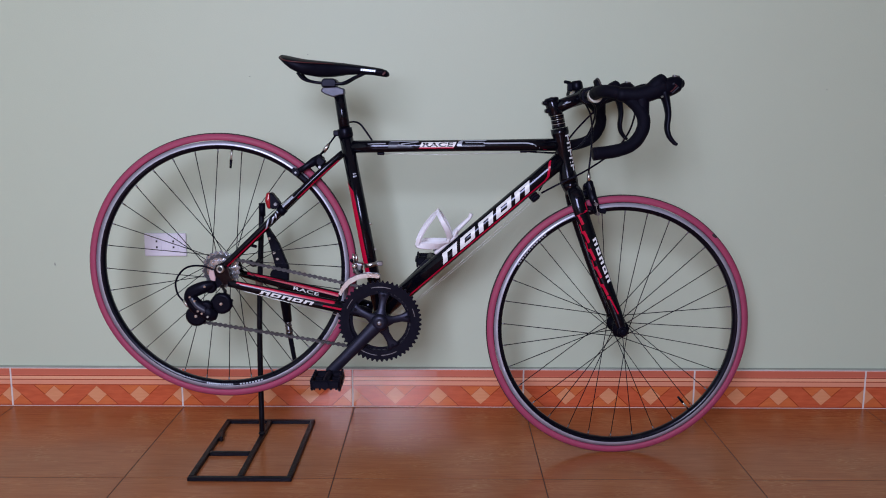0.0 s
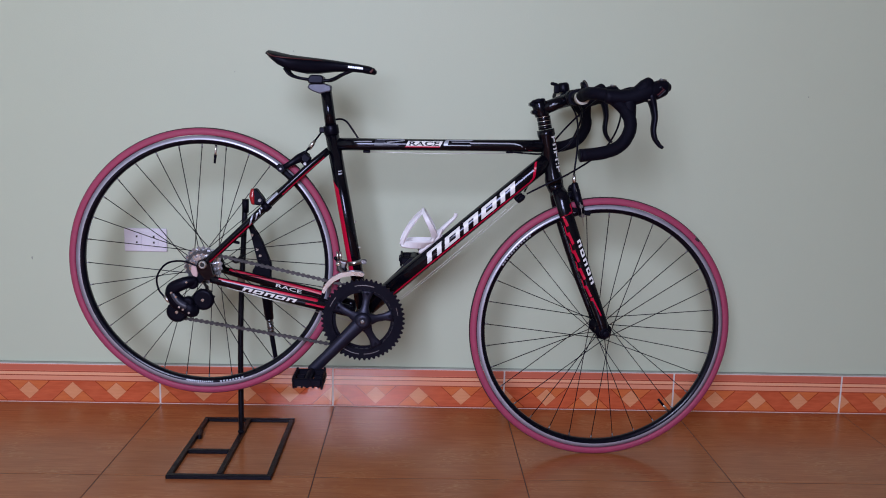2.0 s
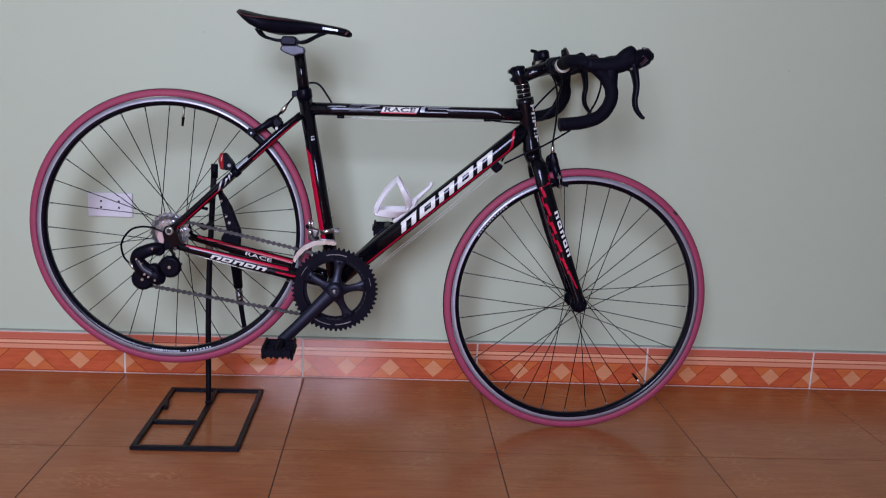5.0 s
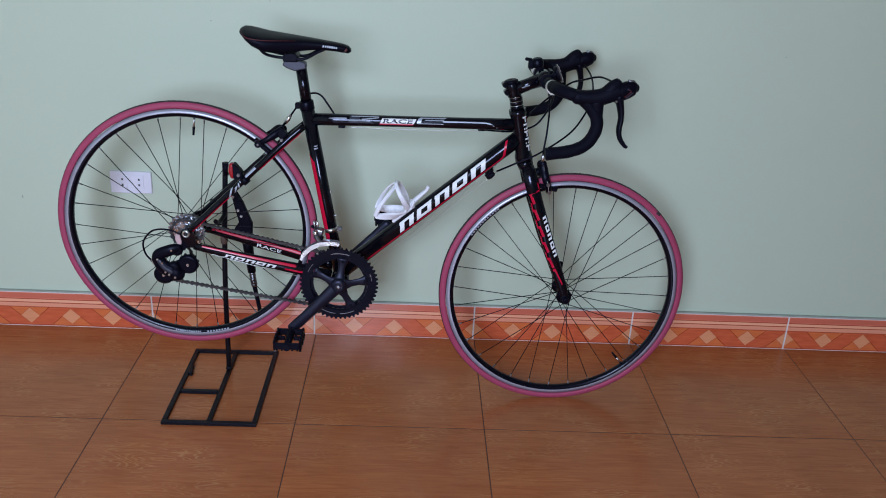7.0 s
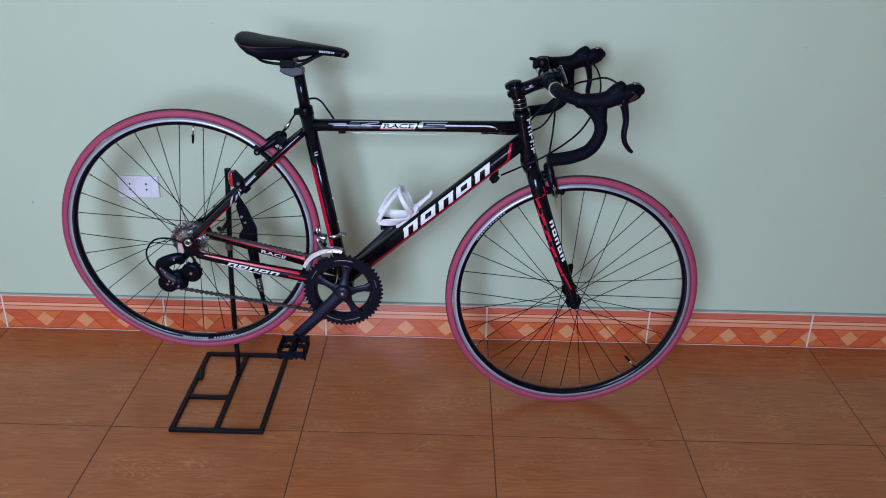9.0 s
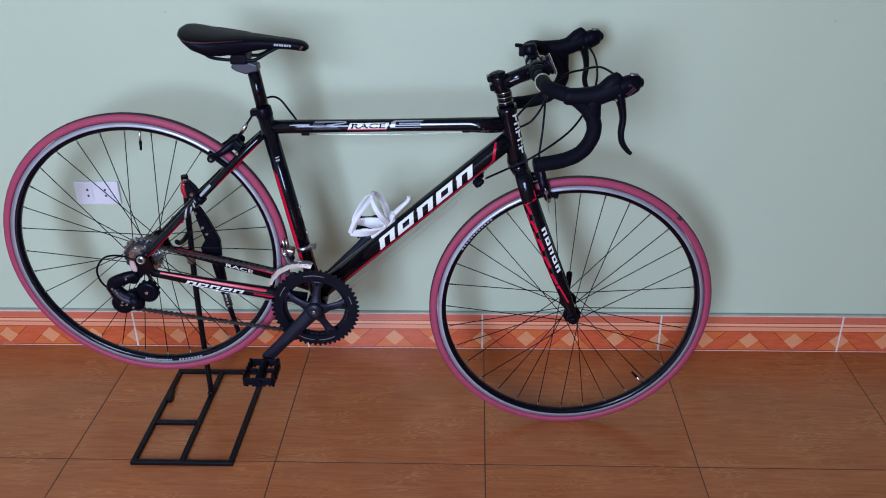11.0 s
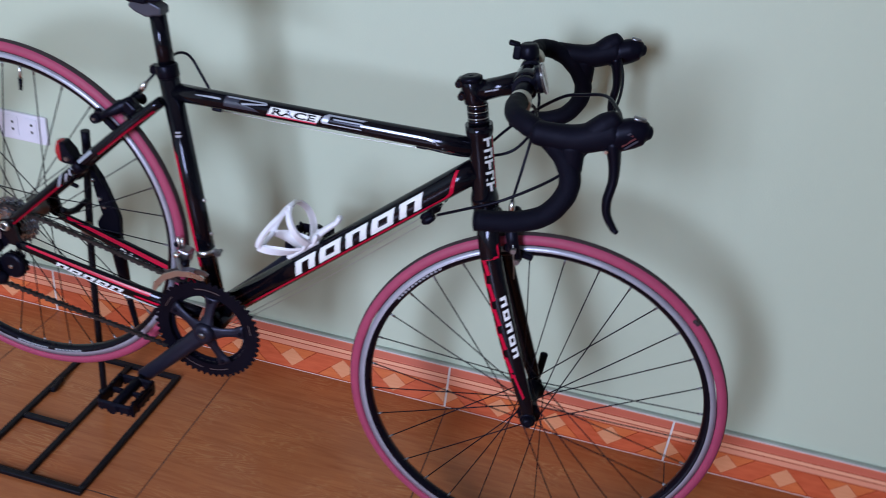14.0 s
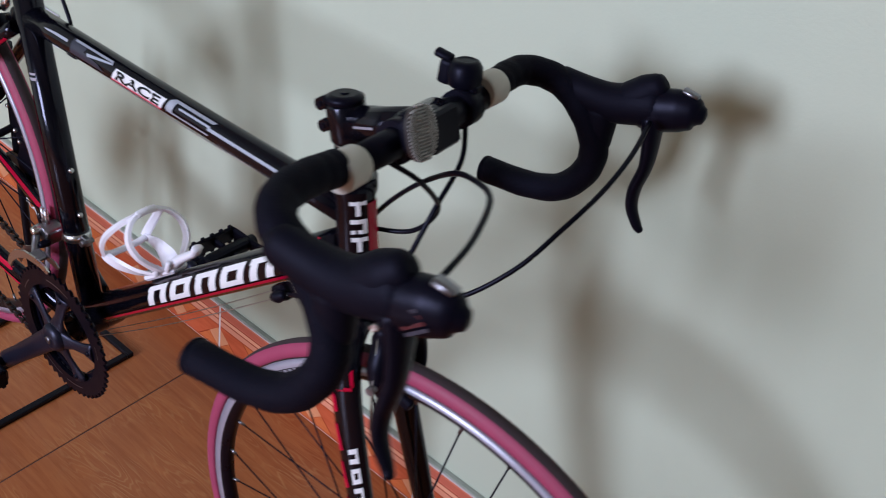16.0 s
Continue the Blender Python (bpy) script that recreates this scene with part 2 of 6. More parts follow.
def skirting_mat():
    """Printed skirting tile: pale rails along the top, a band of diamonds and slanted bars below."""
    m = bpy.data.materials.new("printed_skirting_tile")
    m.use_nodes = True
    nt = m.node_tree
    n, l = nt.nodes, nt.links
    b = n["Principled BSDF"]
    tc = n.new("ShaderNodeTexCoord")
    sp = n.new("ShaderNodeSeparateXYZ")
    l.new(tc.outputs["Object"], sp.inputs[0])

    def op(kind, a, c=None, clamp=False):
        k = n.new("ShaderNodeMath")
        k.operation, k.use_clamp = kind, clamp
        for i, v in enumerate((a, c)):
            if v is None:
                continue
            if isinstance(v, (int, float)):
                k.inputs[i].default_value = v
            else:
                l.new(v, k.inputs[i])
        return k.outputs[0]

    def mixc(f, a, c):
        k = n.new("ShaderNodeMix")
        k.data_type = "RGBA"
        l.new(f, k.inputs[0])
        for i, v in ((6, a), (7, c)):
            if isinstance(v, tuple):
                k.inputs[i].default_value = v
            else:
                l.new(v, k.inputs[i])
        return k.outputs[2]

    x, z = sp.outputs[0], sp.outputs[2]
    step, ha, hb, zc = PITCH / 4, 0.0285, 0.0265, 0.0355
    u = op("PINGPONG", op("ADD", x, 20 * step), step / 2)                          # distance from the nearest diamond's middle
    v = op("SUBTRACT", z, zc)
    d = op("ADD", op("DIVIDE", u, ha), op("DIVIDE", op("ABSOLUTE", v), hb))
    nz = n.new("ShaderNodeTexNoise")
    nz.inputs["Scale"].default_value, nz.inputs["Detail"].default_value = 20, 7
    mp = n.new("ShaderNodeMapping")
    mp.inputs["Scale"].default_value = (1, 1, 6)
    l.new(tc.outputs["Object"], mp.inputs[0])
    l.new(mp.outputs[0], nz.inputs["Vector"])
    body = mixc(nz.outputs["Fac"], srgb(172, 70, 42), srgb(220, 112, 76))
    flap = mixc(nz.outputs["Fac"], srgb(190, 90, 48), srgb(222, 126, 78))
    pale = mixc(nz.outputs["Fac"], srgb(206, 130, 92), srgb(230, 164, 124))
    # triangles above one diamond and below the next, with a ribbon winding between
    turn = op("SUBTRACT", op("MULTIPLY", op("GREATER_THAN", op("FRACT", op("ADD", op("DIVIDE", x, 2 * step), 20.25)), 0.5), 2.0), 1.0)
    w = op("SUBTRACT", op("DIVIDE", op("MULTIPLY", v, turn), hb), op("DIVIDE", op("ABSOLUTE", op("SUBTRACT", u, ha)), ha))
    col = mixc(op("GREATER_THAN", w, 0.0), body, flap)
    edge = op("MULTIPLY", op("LESS_THAN", op("ABSOLUTE", w), 0.055), op("GREATER_THAN", op("MULTIPLY", v, turn), 0.0))
    col = mixc(edge, col, srgb(150, 58, 34))
    col = mixc(op("LESS_THAN", d, 1.05), col, srgb(186, 92, 60))
    col = mixc(op("LESS_THAN", d, 0.98), col, pale)
    railc = mixc(nz.outputs["Fac"], srgb(206, 110, 88), srgb(220, 130, 106))
    col = mixc(op("GREATER_THAN", z, 0.066), col, railc)
    for z0, w, c in ((0.0655, 0.0011, srgb(160, 70, 46)), (0.0735, 0.0062, srgb(226, 152, 124)), (0.0812, 0.0010, srgb(150, 66, 46)), (0.0872, 0.0042, srgb(236, 170, 138)), (0.0930, 0.0011, srgb(156, 62, 44)), (0.1040, 0.0075, srgb(202, 108, 88)), (0.0040, 0.0010, srgb(150, 60, 38))):
        col = mixc(op("LESS_THAN", op("ABSOLUTE", op("SUBTRACT", z, z0)), w), col, c)
    l.new(col, b.inputs["Base Color"])
    b.inputs["Roughness"].default_value = 0.085
    b.inputs["Specular IOR Level"].default_value = 0.6
    bp = n.new("ShaderNodeBump")
    bp.inputs["Strength"].default_value, bp.inputs["Distance"].default_value = 0.08, 0.001
    l.new(nz.outputs["Fac"], bp.inputs["Height"])
    l.new(bp.outputs[0], b.inputs["Normal"])
    return m


SKIRT = skirting_mat()


# ---- mesh helpers ----
def mesh_of(name, bm, *mats):
    me = bpy.data.meshes.new(name)
    bmesh.ops.recalc_face_normals(bm, faces=bm.faces)
    bm.to_mesh(me)
    bm.free()
    for m in mats:
        me.materials.append(m)
    return me


def thing(name, origin, label, category, group="", kind=""):
    ob = new(name)
    ob.location = origin
    ob.empty_display_size = 0.05
    return tagged(ob, label, category, group, kind)


def base_of(ob):
    p = Vector(ob.location)
    while ob.parent:
        ob = ob.parent
        p += Vector(ob.location)
    return p


STEER = [None]                           # turn of the steered parts, while they are being built


def part(name, bm, material, parent, label=""):
    """bm in world places becomes one mesh under a thing or a part."""
    if STEER[0]:
        bmesh.ops.transform(bm, matrix=STEER[0], verts=bm.verts)
    mats = material if isinstance(material, (list, tuple)) else [material]
    bmesh.ops.translate(bm, verts=bm.verts, vec=-base_of(parent))
    ob = new(name, mesh_of(name, bm, *mats))
    ob.parent = parent
    return tagged(ob, label)


def part_each(name, bm, material, parent, label=""):
    """Each patch of bm that stands clear of the others becomes a part of its own."""
    left, groups = set(bm.faces), []
    while left:
        todo, seen = [left.pop()], []
        while todo:
            f = todo.pop()
            seen.append(f)
            for e in f.edges:
                for g in e.link_faces:
                    if g in left:
                        left.discard(g)
                        todo.append(g)
        groups.append(seen)
    spots = [np.array([v.co[:] for f in g for v in f.verts]) for g in groups]
    which = list(range(len(groups)))
    for i in range(len(groups)):
        for k in range(i):
            if np.min(np.linalg.norm(spots[i][:, None] - spots[k][None], axis=2)) < 0.0022:
                which = [which[k] if q == which[i] else q for q in which]
    made = []
    for w in sorted(set(which)):
        one = bmesh.new()
        for g, q in zip(groups, which):
            if q != w:
                continue
            own = {v: one.verts.new(v.co) for v in dict.fromkeys(v for f in g for v in f.verts)}
            for f in g:
                vs = [own[v] for v in f.verts]
                nf = one.faces.new(vs)
                nf.smooth, nf.material_index = f.smooth, f.material_index
        made.append(part(name, one, material, parent, label))
    bm.free()
    return made


def solid(name, bm, material, label, category="", kind="structure"):
    mats = material if isinstance(material, (list, tuple)) else [material]
    return tagged(new(name, mesh_of(name, bm, *mats)), label, category, "", kind)


def spline(pts, per=6):
    """Catmull-Rom through the points."""
    p = [Vector(q) for q in pts]
    p = [p[0] * 2 - p[1]] + p + [p[-1] * 2 - p[-2]]
    out = []
    for i in range(1, len(p) - 2):
        for k in range(per):
            t = k / per
            a, b, c, d = p[i - 1], p[i], p[i + 1], p[i + 2]
            out.append(0.5 * ((2 * b) + (c - a) * t + (2 * a - 5 * b + 4 * c - d) * t * t + (3 * b - a - 3 * c + d) * t ** 3))
    out.append(p[-2])
    return out


def lerps(vals, n):
    """n values evenly along a list."""
    return [float(np.interp(i / (n - 1) * (len(vals) - 1), range(len(vals)), vals)) for i in range(n)]


def sweep(bm, pts, radii, n=14, flat=1.0, side=None, mi=0, caps=True):
    """A tube along points; radii one or a list; flat: width along `side` against the other way."""
    pts = [Vector(p) for p in pts]
    if isinstance(radii, (int, float)):
        radii = [radii] * len(pts)
    elif len(radii) != len(pts):
        radii = lerps(radii, len(pts))
    flats = [flat] * len(pts) if isinstance(flat, (int, float)) else lerps(flat, len(pts))
    rings, u = [], None
    for i, p in enumerate(pts):
        d = (pts[min(i + 1, len(pts) - 1)] - pts[max(i - 1, 0)]).normalized()
        if side is not None:
            u = Vector(side)
        elif u is None:
            u = Vector((0, 1, 0)) if abs(d.y) < 0.9 else Vector((1, 0, 0))
        u = (u - d * u.dot(d)).normalized()
        w = d.cross(u)
        rings.append([bm.verts.new(p + (u * math.cos(2 * math.pi * k / n) * flats[i] + w * math.sin(2 * math.pi * k / n)) * radii[i]) for k in range(n)])
    for a, b in zip(rings, rings[1:]):
        for k in range(n):
            f = bm.faces.new((a[k], a[(k + 1) % n], b[(k + 1) % n], b[k]))
            f.smooth, f.material_index = True, mi
    if caps:
        for r in (rings[0][::-1], rings[-1]):
            bm.faces.new(r).material_index = mi
    return bm


def tube(a, b, ra, rb=None, n=16, flat=1.0, side=None):
    return sweep(bmesh.new(), [a, b], [ra, ra if rb is None else rb], n, flat, side)


def rounded(pts, r, n=12, flat=1.0, side=None, bm=None, per=6):
    """A swept bar with domed ends."""
    p = spline(pts, per) if len(pts) > 2 else [Vector(q) for q in pts]
    rr = lerps(r if isinstance(r, (list, tuple)) else [r, r], len(p))
    d0, d1 = (p[0] - p[1]).normalized(), (p[-1] - p[-2]).normalized()
    head = [(p[0] + d0 * rr[0] * s * 0.6, rr[0] * c) for s, c in ((0.9, 0.35), (0.6, 0.8))]
    tail = [(p[-1] + d1 * rr[-1] * s * 0.6, rr[-1] * c) for s, c in ((0.6, 0.8), (0.9, 0.35))]
    pts2 = [h[0] for h in head] + p + [t[0] for t in tail]
    rad = [h[1] for h in head] + rr + [t[1] for t in tail]
    return sweep(bm or bmesh.new(), pts2, rad, n, flat, side)


def box(bm, centre, size, turn=None, bevel=0.0, mi=0, segs=1):
    made = bmesh.ops.create_cube(bm, size=1.0)["verts"]
    m = Matrix.Translation(centre) @ (turn.to_4x4() if turn else Matrix()) @ Matrix.Diagonal((*size, 1))
    bmesh.ops.transform(bm, matrix=m, verts=made)
    faces = {f for v in made for f in v.link_faces}
    for f in faces:
        f.material_index = mi
    if bevel:
        bmesh.ops.bevel(bm, geom=list({e for v in made for e in v.link_edges}), offset=bevel, segments=segs, affect="EDGES", profile=0.5, clamp_overlap=True)
    return bm


def block(centre, size, turn=None, bevel=0.0, segs=1):
    return box(bmesh.new(), centre, size, turn, bevel, 0, segs)


def lathe(bm, profile, centre, axis=(0, 1, 0), n=48, closed=False, smooth=True, mids=None):
    """Turn a profile of (radius, along) about an axis."""
    ax = Vector(axis).normalized()
    u = Vector((1, 0, 0)) if abs(ax.x) < 0.9 else Vector((0, 0, 1))
    u = (u - ax * u.dot(ax)).normalized()
    w = ax.cross(u)
    c = Vector(centre)
    rings = [[bm.verts.new(c + ax * y + (u * math.cos(2 * math.pi * k / n) + w * math.sin(2 * math.pi * k / n)) * r) for k in range(n)] for r, y in profile]
    pairs = list(zip(rings, rings[1:])) + ([(rings[-1], rings[0])] if closed else [])
    for i, (a, b) in enumerate(pairs):
        for k in range(n):
            f = bm.faces.new((a[k], a[(k + 1) % n], b[(k + 1) % n], b[k]))
            f.smooth, f.material_index = smooth, (mids[i] if mids else 0)
    if not closed:
        for r in (rings[0], rings[-1]):
            bm.faces.new(r).material_index = mids[0] if mids else 0
    return bm


def plate(bm, outline, y0, y1, mi=0):
    """A flat plate with an outline in x and z, between two depths."""
    a = [bm.verts.new((x, y0, z)) for x, z in outline]
    b = [bm.verts.new((x, y1, z)) for x, z in outline]
    n = len(a)
    for f in [bm.faces.new(a), bm.faces.new(b[::-1])] + [bm.faces.new((a[i], b[i], b[(i + 1) % n], a[(i + 1) % n])) for i in range(n)]:
        f.material_index = mi
    return bm


def wrap(bm, a, b, ra, rb, cells, lift=0.0006, mi=0, flat=1.0):
    """Patches laid on the near side of a tube from a to b. A cell is four corners (along, around), in metres; around 0 faces -y, up is plus."""
    a, b = Vector(a), Vector(b)
    d = (b - a)
    length = d.length
    d.normalize()
    out = Vector((0, -1, 0))
    out = (out - d * out.dot(d)).normalized()
    up = d.cross(out)
    if up.z < 0 or (abs(up.z) < 0.3 and up.x > 0):
        up = -up
    for cell in cells:
        q = [Vector(c).to_2d() if len(c) > 2 else Vector(c) for c in cell]
        grid = []
        m = 7
        for i in range(2):
            row = []
            for j in range(m):
                t = j / (m - 1)
                p = (q[0].lerp(q[3], t) if i == 0 else q[1].lerp(q[2], t))
                r = ra + (rb - ra) * p.x / length
                th = p.y / r
                row.append(bm.verts.new(a + d * p.x + (out * math.cos(th) * flat + up * math.sin(th)) * (r + lift)))
            grid.append(row)
        for j in range(m - 1):
            f = bm.faces.new((grid[0][j], grid[1][j], grid[1][j + 1], grid[0][j + 1]))
            f.smooth, f.material_index = True, mi
    return bm


def wrap_path(bm, path, radii, cells, lift=0.0008, mi=0, flat=1.0):
    """As wrap, along a bent tube."""
    path = [Vector(p) for p in path]
    seg = [0.0]
    for p, q in zip(path, path[1:]):
        seg.append(seg[-1] + (q - p).length)
    rs = lerps(radii, len(path))
    cols = [[p[i] for p in path] for i in range(3)]
    at = lambda t: Vector([float(np.interp(t, seg, c)) for c in cols])
    m, k = 6, 5
    for cell in cells:
        q = [Vector(c) for c in cell]
        grid = []
        for i in range(k):
            row = []
            for j in range(m):
                u, v = i / (k - 1), j / (m - 1)
                p = q[0].lerp(q[1], u).lerp(q[3].lerp(q[2], u), v)
                d = (at(min(p.x + 0.006, seg[-1])) - at(max(p.x - 0.006, 0))).normalized()
                out = Vector((0, -1, 0))
                out = (out - d * out.dot(d)).normalized()
                up = d.cross(out)
                if up.z < 0 or (abs(up.z) < 0.3 and up.x > 0):
                    up = -up
                r = float(np.interp(p.x, seg, rs))
                th = p.y / r
                row.append(bm.verts.new(at(p.x) + out * math.cos(th) * (r * flat + lift) + up * math.sin(th) * (r + lift)))
            grid.append(row)
        for i in range(k - 1):
            for j in range(m - 1):
                f = bm.faces.new((grid[i][j], grid[i + 1][j], grid[i + 1][j + 1], grid[i][j + 1]))
                f.smooth, f.material_index = True, mi
    return bm


def bars(s0, s1, n, lo, hi, slant=0.3, fill=0.84):
    """n slanted two-legged blocks in a row, standing in for lettering that is a mark."""
    w = (s1 - s0 - (hi - lo) * max(slant, 0)) / n
    out = []
    k = (hi - lo) * slant
    f = lambda y: k * (y - lo) / (hi - lo)
    cell = lambda a, b, y0, y1: [(a + f(y0), y0), (b + f(y0), y0), (b + f(y1), y1), (a + f(y1), y1)]
    for i in range(n):
        x = s0 + i * w
        leg, end = x + w * 0.25, x + w * fill
        h = hi - lo
        if i % 2 == 0:
            cut = lo + h * 0.74
            out += [cell(x + w * 0.04, leg + w * 0.04, lo, cut), cell(end - w * 0.25, end, lo, cut), cell(x, end, cut, hi)]
        else:
            out += [cell(x, leg, lo, hi), cell(leg, end, lo, lo + h * 0.28), cell(leg, end, lo + h * 0.72, hi), cell(end - w * 0.22, end, lo + h * 0.28, lo + h * 0.72)]
    return out


def lettering(text, size, mapper, bm=None, mi=0, shear=0.0, bold=0.022):
    """Flat letters of the built-in font, laid out by mapper(u, v)."""
    cu = bpy.data.curves.new("letters", "FONT")
    cu.body, cu.size, cu.shear, cu.resolution_u, cu.offset = text, size, shear, 3, size * bold
    ob = new("letters", cu)
    bpy.context.view_layer.update()
    me = ob.evaluated_get(bpy.context.evaluated_depsgraph_get()).to_mesh()
    tmp = bmesh.new()
    tmp.from_mesh(me)
    bmesh.ops.triangulate(tmp, faces=tmp.faces)
    bm = bm or bmesh.new()
    vs = {v.index: bm.verts.new(mapper(v.co.x, v.co.y)) for v in tmp.verts}
    for f in tmp.faces:
        nf = bm.faces.new([vs[v.index] for v in f.verts])
        nf.material_index = mi
    tmp.free()
    ob.to_mesh_clear()
    bpy.data.objects.remove(ob)
    bpy.data.curves.remove(cu)
    return bm


# ---- the room ----
def room():
    t = 0.15
    x0, x1, y0, zt = ROOM_X0, ROOM_X1, ROOM_Y0, ROOM_Z
    bm = block(((x0 + x1) / 2, t / 2, zt / 2), (x1 - x0 + 2 * t, t, zt))
    solid("wall_north", bm, WALLP, "smooth pale green painted wall behind the bicycle", "wall")
    # unseen side walls, added to steer bounce light: near on the left, far right
    solid("wall_west", block((x0 - t / 2, y0 / 2, zt / 2), (t, -y0, zt)), WALLP, "unseen pale green side wall, placed to shape the bounce light", "wall")
    solid("wall_east", block((x1 + t / 2, y0 / 2, zt / 2), (t, -y0, zt)), WALLP, "unseen pale green side wall, placed to shape the bounce light", "wall")
    wx, wz, ww, wh = WIN
    bm = bmesh.new()
    l, r, lo, hi = wx - ww / 2, wx + ww / 2, wz - wh / 2, wz + wh / 2
    yy = y0 - t / 2
    box(bm, ((x0 - t + l) / 2, yy, zt / 2), (l - x0 + t, t, zt))
    box(bm, ((x1 + t + r) / 2, yy, zt / 2), (x1 + t - r, t, zt))
    box(bm, (wx, yy, lo / 2), (ww, t, lo))
    box(bm, (wx, yy, (hi + zt) / 2), (ww, t, zt - hi))
    solid("wall_south", bm, WALLP, "plain green wall with a wide daylit window opening", "wall")
    # unseen ceiling, kept dull so less light bounces onto the upper wall
    solid("ceiling", block(((x0 + x1) / 2, y0 / 2, zt + 0.06), (x1 - x0 + 2 * t, -y0 + 2 * t, 0.12)), PLASTERC, "unseen plaster ceiling, toned down to dim its bounce light", "ceiling")
    win = thing("window_1", (wx, yy, lo), "brown painted window frame in the rear wall", "window", kind="structure")
    for sx in (-1, 1):
        part("window_frame", block((wx + sx * (ww / 2 - 0.03), yy - 0.03, wz), (0.056, 0.06, wh - 0.01), None, 0.004), FRAMEW, win)
    for sz in (-1, 1):
        part("window_frame", block((wx, yy - 0.03, wz + sz * (wh / 2 - 0.03)), (ww - 0.13, 0.06, 0.054), None, 0.004), FRAMEW, win)


room()


# ---- bicycle stand ----
BY = -0.338                              # plane of the bicycle


def bicycle_stand():
    st = thing("bicycle_stand", (-0.72, -0.33, 0), "home-made black welded iron stand holding up the rear wheel", "stand")
    w, h = 0.0130, 0.010
    xl, xr, yb, yf = -0.842, -0.607, -0.147, -0.523
    z = h / 2

    def bar(p, q, name="base_bar", hh=h):
        p, q = Vector(p), Vector(q)
        d = q - p
        part(name, block((p + q) / 2, (d.length, w, hh), d.to_track_quat("X", "Z").to_matrix(), 0.0015), IRON, st)

    bar((xl - w / 2, yb, z), (xr + w / 2, yb, z))
    bar((xl - w / 2, yf, z), (xr + w / 2, yf, z))
    bar((xl, yb - w / 2, z), (xl, yf + w / 2, z))
    bar((xr, yb - w / 2, z), (xr, yf + w / 2, z))
    bar((-0.726, yb - w / 2, z), (-0.726, yf + w / 2, z))
    bar((xl + w / 2, -0.372, z), (-0.726 - w / 2, -0.372, z))
    bm = block((xl + 0.011, -0.268, 0.009), (0.011, 0.045, 0.013), Euler((0, 0, 0.12)).to_matrix(), 0.003)
    part("weld_lug", bm, IRON, st, "rough welded iron lug")
    bm = rounded([(-0.727, -0.25, 0.014), (-0.724, -0.250, 0.32), (-0.708, -0.252, 0.63)], 0.0072, 10)
    part("upright", bm, IRON, st, "thin upright iron rod")
    bm = block((-0.726, -0.25, 0.014), (0.018, 0.026, 0.010), None, 0.004)
    part("weld", bm, IRON, st, "rough weld bead")
    part("hook", rounded([(-0.715, -0.252, 0.49), (-0.722, -0.28, 0.480), (-0.726, -0.30, 0.482), (-0.727, -0.315, 0.492)], 0.006, 8), IRON, st, "short iron hook under the frame")
    part("rubber_sleeve", sweep(bmesh.new(), [(-0.708, -0.2515, 0.60), (-0.7075, -0.252, 0.634)], 0.0086, 10), PLASTIC, st, "black rubber sleeve")
    part("clamp", block((-0.719, -0.262, 0.425), (0.017, 0.02, 0.036), None, 0.004), RUST, st, "small rusty clamp")
    return st


bicycle_stand()

# ---- bicycle ----
bike = thing("road_bicycle", (-0.3, BY, 0), "black and red road bicycle with dusty red tyres, rear wheel raised", "bicycle")
F_AXLE, R_AXLE, BBP = Vector((0.200, BY, 0.334)), Vector((-0.790, BY, 0.482)), Vector((-0.397, BY, 0.358))


def P(x, z, dy=0.0):
    """A place in the bicycle's plane, dy nearer the wall."""
    return Vector((x, BY + dy, z))


